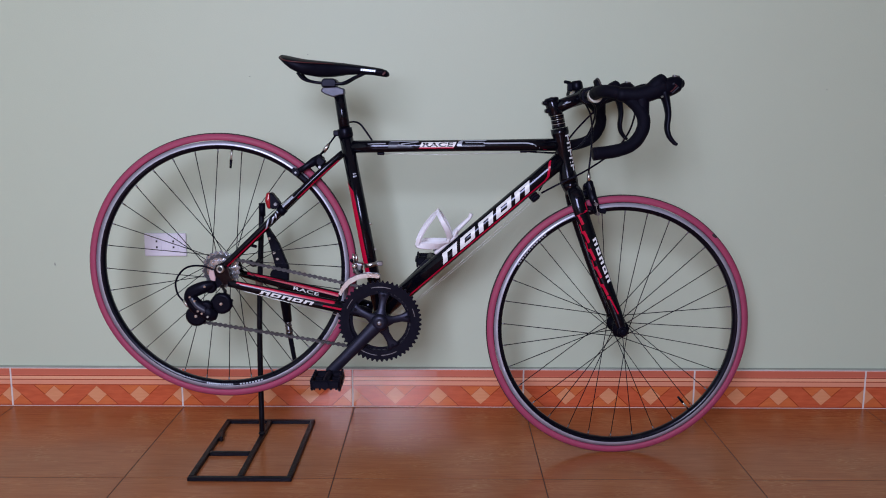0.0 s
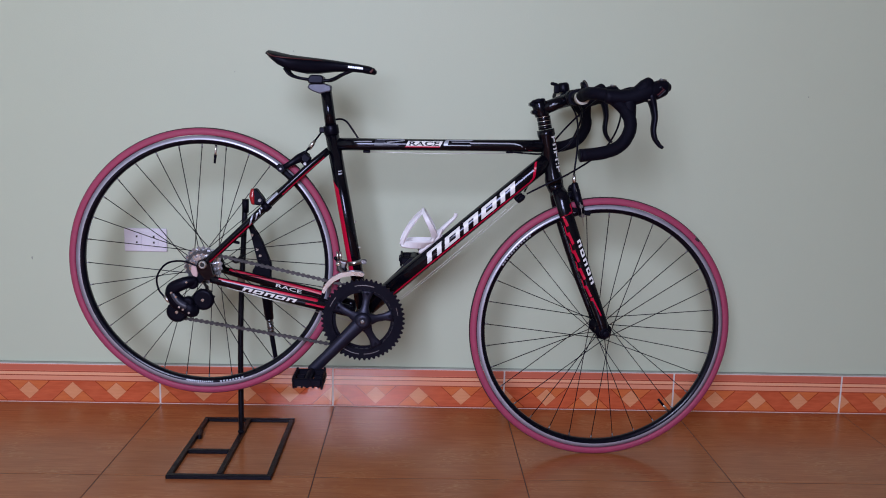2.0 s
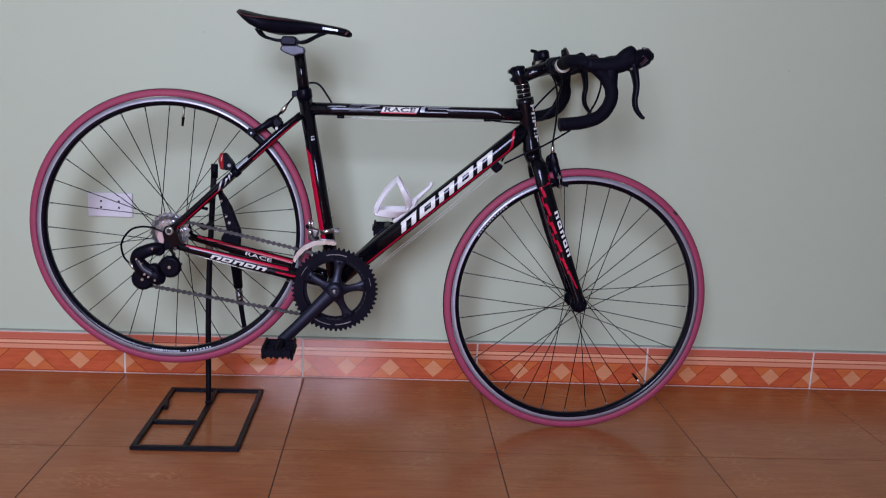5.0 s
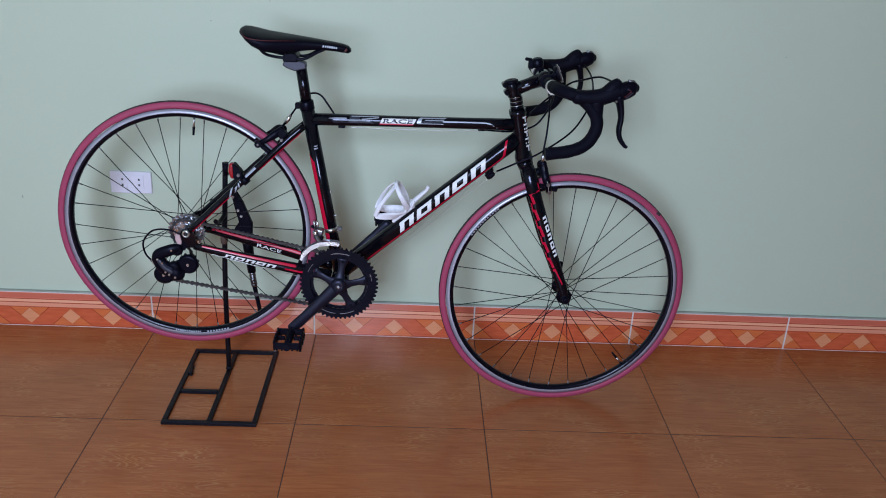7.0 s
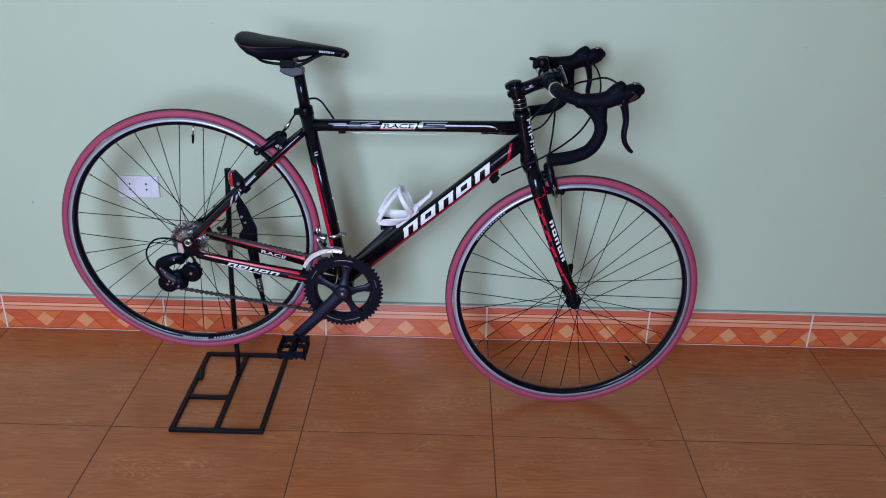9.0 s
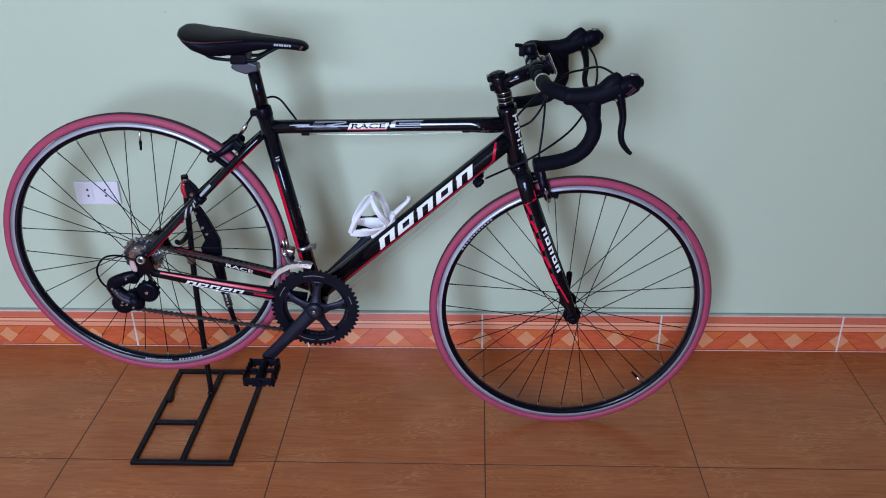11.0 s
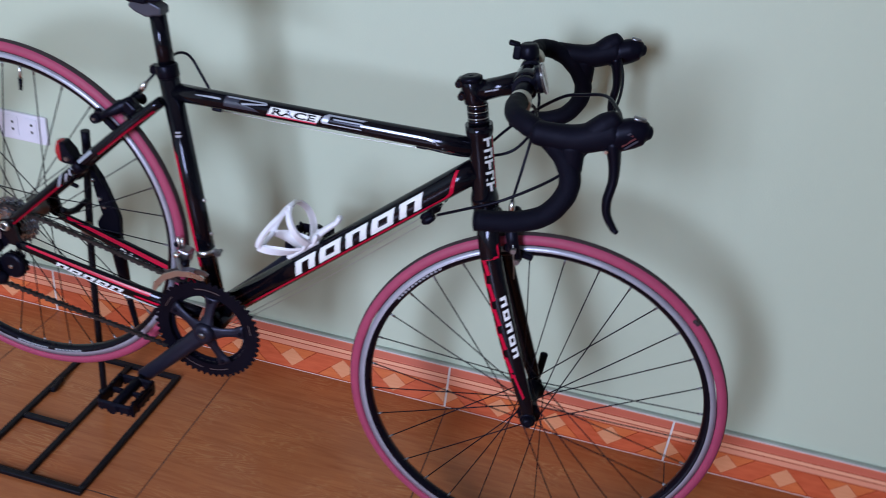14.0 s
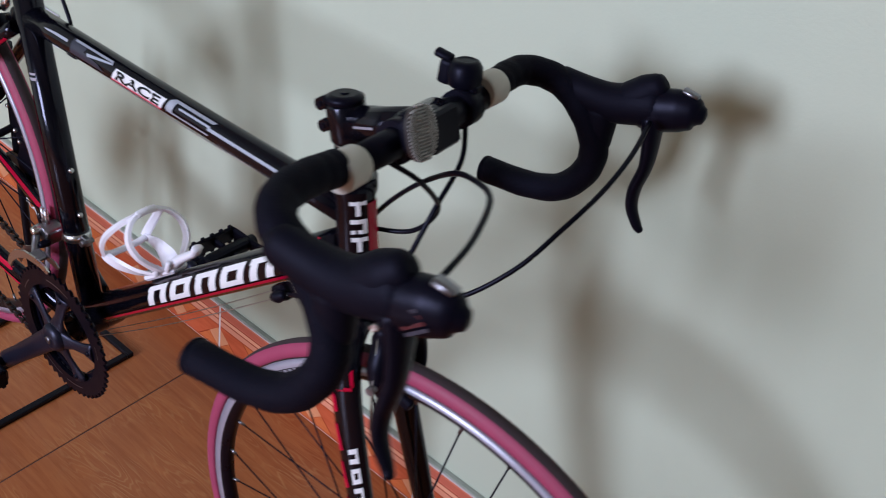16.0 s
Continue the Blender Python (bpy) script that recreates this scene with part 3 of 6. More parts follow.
def wheel(name, c, spokes, phase, valve, rear, label):
    rim = bmesh.new()
    prof = [(0.3145, -0.0095), (0.3045, -0.0100), (0.2990, -0.0085), (0.2945, -0.0045), (0.2940, 0.0045), (0.2990, 0.0085), (0.3045, 0.0100), (0.3145, 0.0095), (0.3125, 0.007), (0.3125, -0.007)]
    lathe(rim, prof, c, n=128, closed=True, mids=[1, 0, 0, 0, 0, 0, 1, 0, 0, 0])
    wh = part(name, rim, [RIMBLK, TRACK], bike, label)
    ty = bmesh.new()
    k = 18
    tp, mids = [], []
    for i in range(k):
        a = math.pi * (-0.5 - 0.18 + (1 + 0.36) * i / (k - 1))
        tp.append((0.3222 + 0.0118 * math.cos(a), 0.0118 * math.sin(a)))
    for i in range(k):
        a = (-0.68 + 1.36 * (i + 0.5) / (k - 1))
        mids.append(1 if abs(a) < 0.24 else 0)
    lathe(ty, tp, c, n=128, closed=True, mids=mids)
    part("tyre", ty, [PINK, TREAD], wh, "dusty red tyre with a dark tread")
    hw = 0.052 if not rear else 0.062
    hub = bmesh.new()
    if rear:
        hp = [(0.006, -hw), (0.006, -0.030), (0.026, -0.028), (0.026, -0.024), (0.016, -0.020), (0.014, 0.0), (0.016, 0.030), (0.024, 0.034), (0.024, 0.038), (0.012, 0.042), (0.008, hw)]
        fl = ((-0.026, 0.0235), (0.036, 0.0215))
    else:
        hp = [(0.007, -hw), (0.010, -0.044), (0.012, -0.038), (0.0205, -0.036), (0.0205, -0.032), (0.012, -0.027), (0.0105, 0.0), (0.012, 0.027), (0.0205, 0.032), (0.0205, 0.036), (0.012, 0.038), (0.010, 0.044), (0.007, hw)]
        fl = ((-0.034, 0.0185), (0.034, 0.0185))
    lathe(hub, hp, c, n=28)
    part("hub", hub, ANOD if not rear else STEEL, wh, "black hub" if not rear else "steel hub")
    half = spokes // 2
    for s, (fy, fr) in enumerate(fl):
        for i in range(half):
            a = phase + 2 * math.pi * (2 * i + s) / spokes
            lead = (1 if i % 2 else -1) * (radians(78) if not rear else radians(76))
            p = c + Vector((math.cos(a + lead) * fr, fy, math.sin(a + lead) * fr))
            q = c + Vector((math.cos(a) * 0.2952, fy * 0.03, math.sin(a) * 0.2952))
            bm = sweep(bmesh.new(), [p, q], 0.00105, 6)
            d = (p - q).normalized()
            sweep(bm, [q - d * 0.002, q + d * 0.011], 0.0019, 6, mi=1)
            part("spoke", bm, [SPOKE, STEEL], wh)
    a = valve
    e = Vector((math.cos(a), 0, math.sin(a)))
    bm = sweep(bmesh.new(), [c + e * 0.296, c + e * 0.266], 0.0027, 8, mi=1)
    sweep(bm, [c + e * 0.270, c + e * 0.249], [0.0036, 0.0026], 8, mi=0)
    part("valve", bm, [PLASTIC, ALU], wh, "valve with black cap")
    return wh


def rim_marks(wh, c, a0, a1, n, side=-1):
    """Small pale bars along the rim's black flank."""
    bm = bmesh.new()
    for i in range(n):
        s, e = a0 + (a1 - a0) * i / n, a0 + (a1 - a0) * (i + 0.62) / n
        vs = [bm.verts.new(c + Vector((math.cos(t) * r, side * y, math.sin(t) * r))) for t, r, y in ((s, 0.3036, 0.0101), (e, 0.3036, 0.0101), (e, 0.2998, 0.0091), (s, 0.2998, 0.0091))]
        bm.faces.new(vs)
    part("rim_mark", bm, SILVER, wh, "row of pale bars on the rim")


HT_T, HT_B = P(0.0395, 0.830), P(0.0675, 0.698)
def turned(degrees):
    """A turn about the steering axis."""
    return Matrix.Translation(HT_B) @ Matrix.Rotation(radians(degrees), 4, HT_T - HT_B) @ Matrix.Translation(-HT_B)


TURNED, BAR_TURNED = turned(2.4), turned(3.6)     # the bar sits a touch askew to the wheel
STEER[0] = TURNED
fw = wheel("front_wheel", F_AXLE, 32, radians(20.75), radians(-49), False, "black front rim with silver brake track and spokes")
rim_marks(fw, F_AXLE, radians(148), radians(128), 12)
part("tyre_patch", rounded([P(0.430, 0.568, -0.0108), P(0.437, 0.562, -0.0098)], [0.0042, 0.0036], 8, 0.5, (0, 1, 0)), TREAD, fw, "dark scuff on the tyre")
STEER[0] = None
rw = wheel("rear_wheel", R_AXLE, 32, radians(23.0), radians(84), True, "black rear rim with silver brake track and spokes")
rim_marks(rw, R_AXLE, radians(-84), radians(-72), 8)
rim_marks(rw, R_AXLE, radians(-100), radians(-87), 14)

# frame tubes
ST_T, ST_B = P(-0.4815, 0.818), P(-0.398, 0.358)
TT_A, TT_B = P(-0.474, 0.783), P(0.045, 0.790)
DT_A, DT_B = P(-0.397, 0.371), P(0.046, 0.754)
RAD_DT, RAD_TT, RAD_ST = 0.0205, 0.0140, 0.0168


def frame_tubes():
    tt = part("top_tube", sweep(bmesh.new(), spline([TT_A, TT_A.lerp(TT_B, 0.5), TT_B], 4), [0.0155, 0.0140, 0.0140, 0.0155], 20), PAINT, bike)
    dt = part("down_tube", sweep(bmesh.new(), [DT_A, DT_A.lerp(DT_B, 0.5), DT_A.lerp(DT_B, 0.93), DT_B], [0.0215, 0.0205, 0.0202, 0.0196], 24), PAINT, bike)
    stt = part("seat_tube", sweep(bmesh.new(), [ST_B, ST_T], RAD_ST, 20), PAINT, bike)
    bm = sweep(bmesh.new(), [HT_B, HT_B.lerp(HT_T, 0.10), HT_B.lerp(HT_T, 0.2), HT_B.lerp(HT_T, 0.85), HT_B.lerp(HT_T, 0.9), HT_T], [0.0225, 0.0225, 0.0195, 0.0190, 0.0215, 0.0215], 24)
    ht = part("head_tube", bm, PAINT, bike)
    part("bottom_bracket", lathe(bmesh.new(), [(0.021, -0.036), (0.023, -0.034), (0.023, 0.034), (0.021, 0.036)], BBP, n=28), PAINT, bike)
    up = (ST_T - ST_B).normalized()
    bm = sweep(bmesh.new(), [ST_T - up * 0.012, ST_T - up * 0.010, ST_T + up * 0.008, ST_T + up * 0.010], [0.0172, 0.0184, 0.0184, 0.0172], 20)
    box(bm, ST_T + Vector((-0.021, 0, -0.002)), (0.014, 0.018, 0.014), None, 0.002)
    part("seat_clamp", bm, ANOD, bike, "black seat clamp collar")
    for s in (-1, 1):
        # seat stay and chain stay
        top, end = P(-0.487, 0.768, s * 0.014), P(-0.778, 0.493, s * 0.062)
        pts = spline([top, P(-0.545, 0.717, s * 0.030), P(-0.66, 0.607, s * 0.046), end], 5)
        ss = part("seat_stay", sweep(bmesh.new(), pts, [0.0085, 0.009, 0.0082, 0.0075], 14), PAINT, bike)
        a, b = P(-0.420, 0.372, s * 0.030), P(-0.765, 0.455, s * 0.062)
        pc = spline([a, P(-0.50, 0.393, s * 0.044), P(-0.62, 0.421, s * 0.054), b], 5)
        cs = part("chain_stay", sweep(bmesh.new(), pc, [0.0150, 0.0160, 0.0140, 0.009], 16, flat=0.62, side=(0, 1, 0)), PAINT, bike)
        bm = plate(bmesh.new(), [(-0.760, 0.474), (-0.752, 0.452), (-0.776, 0.452), (-0.794, 0.462), (-0.799, 0.482), (-0.792, 0.500), (-0.772, 0.508), (-0.764, 0.492)], BY + s * 0.0595, BY + s * 0.0655)
        part("dropout", bm, PAINT, bike)
        stay_paint(ss, cs, s, pts, pc)
    return tt, dt, stt, ht


def stay_paint(ss, cs, s, pts, pc):
    up = pts[::-1]
    rad = [0.0075, 0.0082, 0.009, 0.0085]
    if s < 0:
        strip = wrap_path(bmesh.new(), up, rad, [[(0.012, -0.0095), (0.150, -0.0100), (0.150, -0.0052), (0.012, -0.0050)], [(0.250, -0.0100), (0.385, -0.0100), (0.385, -0.0060), (0.250, -0.0056)]], 0.0007)
        part_each("stripe", strip, RED, ss, "red stripe along the stay")
        marks = [[(0.140, -0.007), (0.147, -0.007), (0.169, 0.006), (0.162, 0.006)], [(0.160, -0.007), (0.165, -0.007), (0.180, 0.001), (0.174, 0.002)], [(0.178, -0.005), (0.182, -0.005), (0.188, 0.004), (0.184, 0.004)]] + [[(0.190, 0.001), (0.245, 0.001), (0.245, 0.0065), (0.190, 0.0065)]]
        part_each("stay_mark", wrap_path(bmesh.new(), up, rad, marks, 0.0012), SILVER, ss, "pale mark on the stay")
    fore = pc[::-1]
    rad = [0.009, 0.0140, 0.0160, 0.0150]
    part_each("stripe", wrap_path(bmesh.new(), fore, rad, [[(0.02, 0.0045 if s < 0 else 0.0030), (0.315, 0.0060 if s < 0 else 0.0046), (0.315, 0.0150), (0.02, 0.0090)]], 0.0008, 0, 0.62), RED, cs, "red upper flank of the stay")
    if s < 0:
        part_each("stay_mark", wrap_path(bmesh.new(), fore, rad, bars(0.078, 0.218, 5, -0.0080, 0.0015, 0.6), 0.0010, 0, 0.62), WHITE, cs, "row of white slanted bars")
        part_each("stripe", wrap_path(bmesh.new(), fore, rad, [[(0.235, -0.0050), (0.315, -0.0060), (0.315, 0.0), (0.235, -0.0010)]], 0.0010, 0, 0.62), RED, cs, "short red stripe")
    else:
        d = (fore[-4] - fore[3]).normalized()
        base = fore[3] + d * 0.052 + Vector((0, -0.0112, 0.0))
        upv = Vector((-d.z, 0, d.x))
        bm = lettering("RACE", 0.0125, lambda u, v: base + d * u * 2.25 + upv * (v - 0.0052), bold=0.01)
        part("stay_lettering", bm, WHITE, cs, "pale lettering on the inner stay")


tt_ob, dt_ob, st_ob, ht_ob = frame_tubes()


def frame_marks():
    # down tube: five white slanted blocks, red line under them
    bm = wrap(bmesh.new(), DT_A, DT_B, 0.0208, 0.0205, bars(0.196, 0.505, 5, -0.0085, 0.0145, 0.8, 0.82))
    part_each("frame_mark", bm, WHITE, dt_ob, "five bold white slanted blocks")
    bm = wrap(bmesh.new(), DT_A, DT_B, 0.0208, 0.0205, [[(0.06 + 0.0464 * k, -0.0155), (0.06 + 0.0464 * (k + 1), -0.0155), (0.06 + 0.0464 * (k + 1), -0.0110), (0.06 + 0.0464 * k, -0.0110)] for k in range(10)] + [[(0.524, -0.0155), (0.537, -0.0115), (0.532, -0.0075), (0.521, -0.0110)]] + [[(0.537 + 0.0036 * k, -0.0115 + 0.0036 * k), (0.537 + 0.0036 * (k + 1), -0.0115 + 0.0036 * (k + 1)), (0.532 + 0.0036 * (k + 1), -0.0075 + 0.0034 * (k + 1)), (0.532 + 0.0036 * k, -0.0075 + 0.0034 * k)] for k in range(8)], 0.0007)
    part("stripe", bm, RED, dt_ob, "thin red line along the down tube")
    # top tube
    tb = lambda cells, lift=0.0007, rise=0.0: wrap(bmesh.new(), TT_A, TT_B, 0.0142, 0.0142, [[(u, v + rise) for u, v in c] for c in cells], lift)
    def line(pts, w):
        return [[(a, p - w), (b, q - w), (b, q + w), (a, p + w)] for (a, p), (b, q) in zip(pts, pts[1:])]

    part("stripe", tb([[(0.010, 0.006), (0.092, 0.006), (0.092, 0.009), (0.010, 0.009)]]), SILVER, tt_ob, "thin silver line")
    part("stripe", tb(line([(0.330, 0.0058), (0.425, 0.0056), (0.438, 0.0050), (0.447, 0.0030), (0.456, -0.0010), (0.465, -0.0056), (0.473, -0.0090)], 0.0016)), SILVER, tt_ob, "silver line curving down")
    part("stripe", tb(line([(0.473, -0.0090), (0.482, -0.0112), (0.492, -0.0124)], 0.0012), 0.0008), RED, tt_ob, "short red line")
    part_each("frame_mark", tb([[(0.098, -0.009), (0.118, -0.009), (0.128, 0.009), (0.100, 0.009)], [(0.118, -0.009), (0.160, -0.009), (0.150, -0.004), (0.122, 0.0)]], rise=0.006), GREYBLUE, tt_ob, "dark grey angular mark")
    part_each("frame_mark", tb([[(0.104, 0.006), (0.172, 0.006), (0.170, 0.0085), (0.104, 0.0085)], [(0.130, -0.002), (0.172, 0.004), (0.172, 0.006), (0.128, 0.001)]], 0.0011, 0.006), SILVER, tt_ob, "thin silver zigzag")
    prong = [[(0.2655, 0.002), (0.2760, 0.002), (0.2790, 0.0110), (0.2690, 0.0110)], [(0.2665, -0.0012), (0.2780, -0.0012), (0.2760, 0.002), (0.2655, 0.002)], [(0.2690, 0.0110), (0.2790, 0.0110), (0.2830, 0.0150), (0.2760, 0.0150)],
             [(0.2800, 0.0118), (0.3340, 0.0118), (0.3390, 0.0150), (0.2830, 0.0150)], [(0.2850, 0.0068), (0.3330, 0.0068), (0.3330, 0.0090), (0.2850, 0.0090)], [(0.2780, -0.0012), (0.3320, -0.0012), (0.3320, 0.0004), (0.2770, 0.0004)]]
    part_each("frame_mark", tb(prong, 0.0009), SILVER, tt_ob, "three-pronged silver mark")
    # pale panel with dark letters, red below it
    part("letter_panel", tb([[(0.1740, -0.0022), (0.2580, -0.0022), (0.2645, 0.0098), (0.1800, 0.0098)]], 0.0009), WHITE, tt_ob, "white slanted panel")
    part_each("frame_mark", tb([[(0.1725, -0.0040), (0.2565, -0.0040), (0.2580, -0.0024), (0.1740, -0.0024)]], 0.0009), PINKISH, tt_ob, "pink edge under the panel")
    part_each("frame_mark", tb([[(0.1718, -0.0054), (0.2562, -0.0054), (0.2565, -0.0042), (0.1725, -0.0042)]], 0.0009), RED, tt_ob, "red underline")
    d = (TT_B - TT_A).normalized()
    up = Vector((0, 0, 1))

    def on_tt(u, v):
        r, th = 0.0142 + 0.0015, (v - 0.0008) / 0.0142
        return TT_A + d * (0.1795 + u) + Vector((0, -1, 0)) * r * math.cos(th) + up * r * math.sin(th)

    bm = lettering("RACE", 0.0128, lambda u, v: on_tt(u * 2.36, v), shear=0.10, bold=0.03)
    part("frame_lettering", bm, PAINT, tt_ob, "dark lettering on the white panel")
    # seat tube red flank
    a, b = ST_B, ST_T
    bm = wrap(bmesh.new(), a, b, RAD_ST, RAD_ST, [[(0.11, 0.0045), (0.325, 0.0058), (0.350, 0.0215), (0.11, 0.0235)]], 0.0008)
    part_each("stripe", bm, RED, st_ob, "red stripe on the rear flank")
    bm = wrap(bmesh.new(), a, b, RAD_ST, RAD_ST, [[(0.357, 0.0), (0.361, 0.0), (0.361, -0.010), (0.357, -0.008)], [(0.364, -0.001), (0.367, -0.001), (0.367, -0.010), (0.364, -0.008)]], 0.0008)
    part_each("frame_mark", bm, SILVER, st_ob, "tiny silver mark")
    for z in (0.590, 0.526):
        f = (z - ST_B.z) / (ST_T.z - ST_B.z)
        c = ST_B.lerp(ST_T, f)
        part("bottle_bolt", lathe(bmesh.new(), [(0.0035, 0.014), (0.0035, 0.0195), (0.002, 0.021)], c, axis=(1, 0, 0.18), n=10), ALU, st_ob, "small steel bolt")
    # head tube front mark and red flash
    d = (HT_B - HT_T).normalized()
    fwd = Vector((0.98, -0.18, 0)).normalized()
    fwd = (fwd - d * fwd.dot(d)).normalized()
    sd = d.cross(fwd)
    bm = bmesh.new()

    def ht_patch(s0, s1, t0, t1, r=0.0198):
        vs = []
        for s, t in ((s0, t0), (s1, t0), (s1, t1), (s0, t1)):
            th = t / r
            vs.append(bm.verts.new(HT_T + d * s + (fwd * math.cos(th) + sd * math.sin(th)) * r))
        bm.faces.new(vs)

    sg = 1 if sd.y < 0 else -1
    for i in range(5):
        s = 0.018 + i * 0.0185
        ht_patch(s, s + 0.0045, sg * 0.0020, sg * 0.0100)
        ht_patch(s, s + 0.0045, sg * 0.0100, sg * 0.0180)
        ht_patch(s + 0.0045, s + 0.0150, sg * (0.0020 if i % 2 else 0.0080), sg * (0.0065 if i % 2 else 0.0125))
        if i % 2:
            ht_patch(s + 0.0110, s + 0.0150, sg * 0.0068, sg * 0.0180)
    part_each("frame_mark", bm, WHITE, ht_ob, "row of white blocks down the head tube")
    bm = bmesh.new()
    for k in range(4):
        t0, t1 = sg * (-0.016 + 0.0042 * k), sg * (-0.016 + 0.0042 * (k + 1))
        ht_patch(0.022, 0.105, t0, t1, 0.0199)
    part_each("stripe", bm, RED, ht_ob, "red panel on the head tube front")


frame_marks()


def fork():
    crown = P(0.0745, 0.680)
    bm = sweep(bmesh.new(), [HT_B + (HT_T - HT_B).normalized() * 0.002, HT_B.lerp(crown, 0.5), crown], [0.022, 0.0205, 0.019], 20)
    fk = part("fork", bm, PAINT, bike, "glossy black fork with red flame pattern")
    for s in (-1, 1):
        pts = spline([P(0.075, 0.684, s * 0.010), P(0.082, 0.664, s * 0.030), P(0.098, 0.610, s * 0.040), P(0.145, 0.480, s * 0.047), P(0.187, 0.375, s * 0.050), P(0.199, 0.340, s * 0.051)], 5)
        bl = part("fork_blade", sweep(bmesh.new(), pts, [0.017, 0.0185, 0.0175, 0.0160, 0.0125, 0.010], 18, flat=0.62, side=(0, 1, 0)), PAINT, fk)
        part("fork_end", lathe(bmesh.new(), [(0.012, -0.004), (0.0135, -0.003), (0.0135, 0.003), (0.012, 0.004)], P(0.200, 0.334, s * 0.054), n=20), ANOD, fk)
        part("axle_nut", lathe(bmesh.new(), [(0.0095, -0.006), (0.0095, 0.004), (0.007, 0.006)] if s > 0 else [(0.006, -0.012), (0.0095, -0.009), (0.0095, 0.002), (0.008, 0.003)], P(0.200, 0.334, s * 0.058 if s > 0 else -0.056), n=18), ANOD, fk)
        if s < 0:
            way = pts[::-1]
            rad = [0.010, 0.0125, 0.0160, 0.0175, 0.0185, 0.017]
            flames = [[(0.040, 0.0035), (0.085, -0.002), (0.088, 0.0015), (0.042, 0.0065)], [(0.085, -0.0075), (0.093, -0.0050), (0.091, 0.0020), (0.083, 0.0)]]
            for k in range(5):
                s0 = 0.094 + k * 0.046
                flames += [[(s0, -0.0065), (s0 + 0.026, -0.0095), (s0 + 0.030, -0.0030), (s0 + 0.002, 0.0003)], [(s0 + 0.024, -0.0120), (s0 + 0.032, -0.0120), (s0 + 0.032, -0.0030), (s0 + 0.026, -0.0030)], [(s0 + 0.026, -0.0150), (s0 + 0.052, -0.0130), (s0 + 0.048, -0.0095), (s0 + 0.026, -0.0110)]]
            flames = [[(u, v - 0.0035) for u, v in cell] for cell in flames]
            part_each("flame", wrap_path(bmesh.new(), way, rad, flames, 0.0009, 0, 0.62), RED, bl, "red flame pattern")
            part_each("fork_mark", wrap_path(bmesh.new(), way, rad, bars(0.122, 0.246, 5, 0.0035, 0.0140, 0.3, 0.78), 0.0009, 0, 0.62), WHITE, bl, "column of white slanted bars")
    # quick release lever on the wall side
    part("quick_release", rounded([P(0.200, 0.334, 0.068), P(0.205, 0.355, 0.074), P(0.207, 0.385, 0.076)], [0.008, 0.0068, 0.0075], 10, 0.6, (0, 1, 0)), ANOD, fk, "black quick-release lever")


STEER[0] = TURNED
fork()
STEER[0] = None


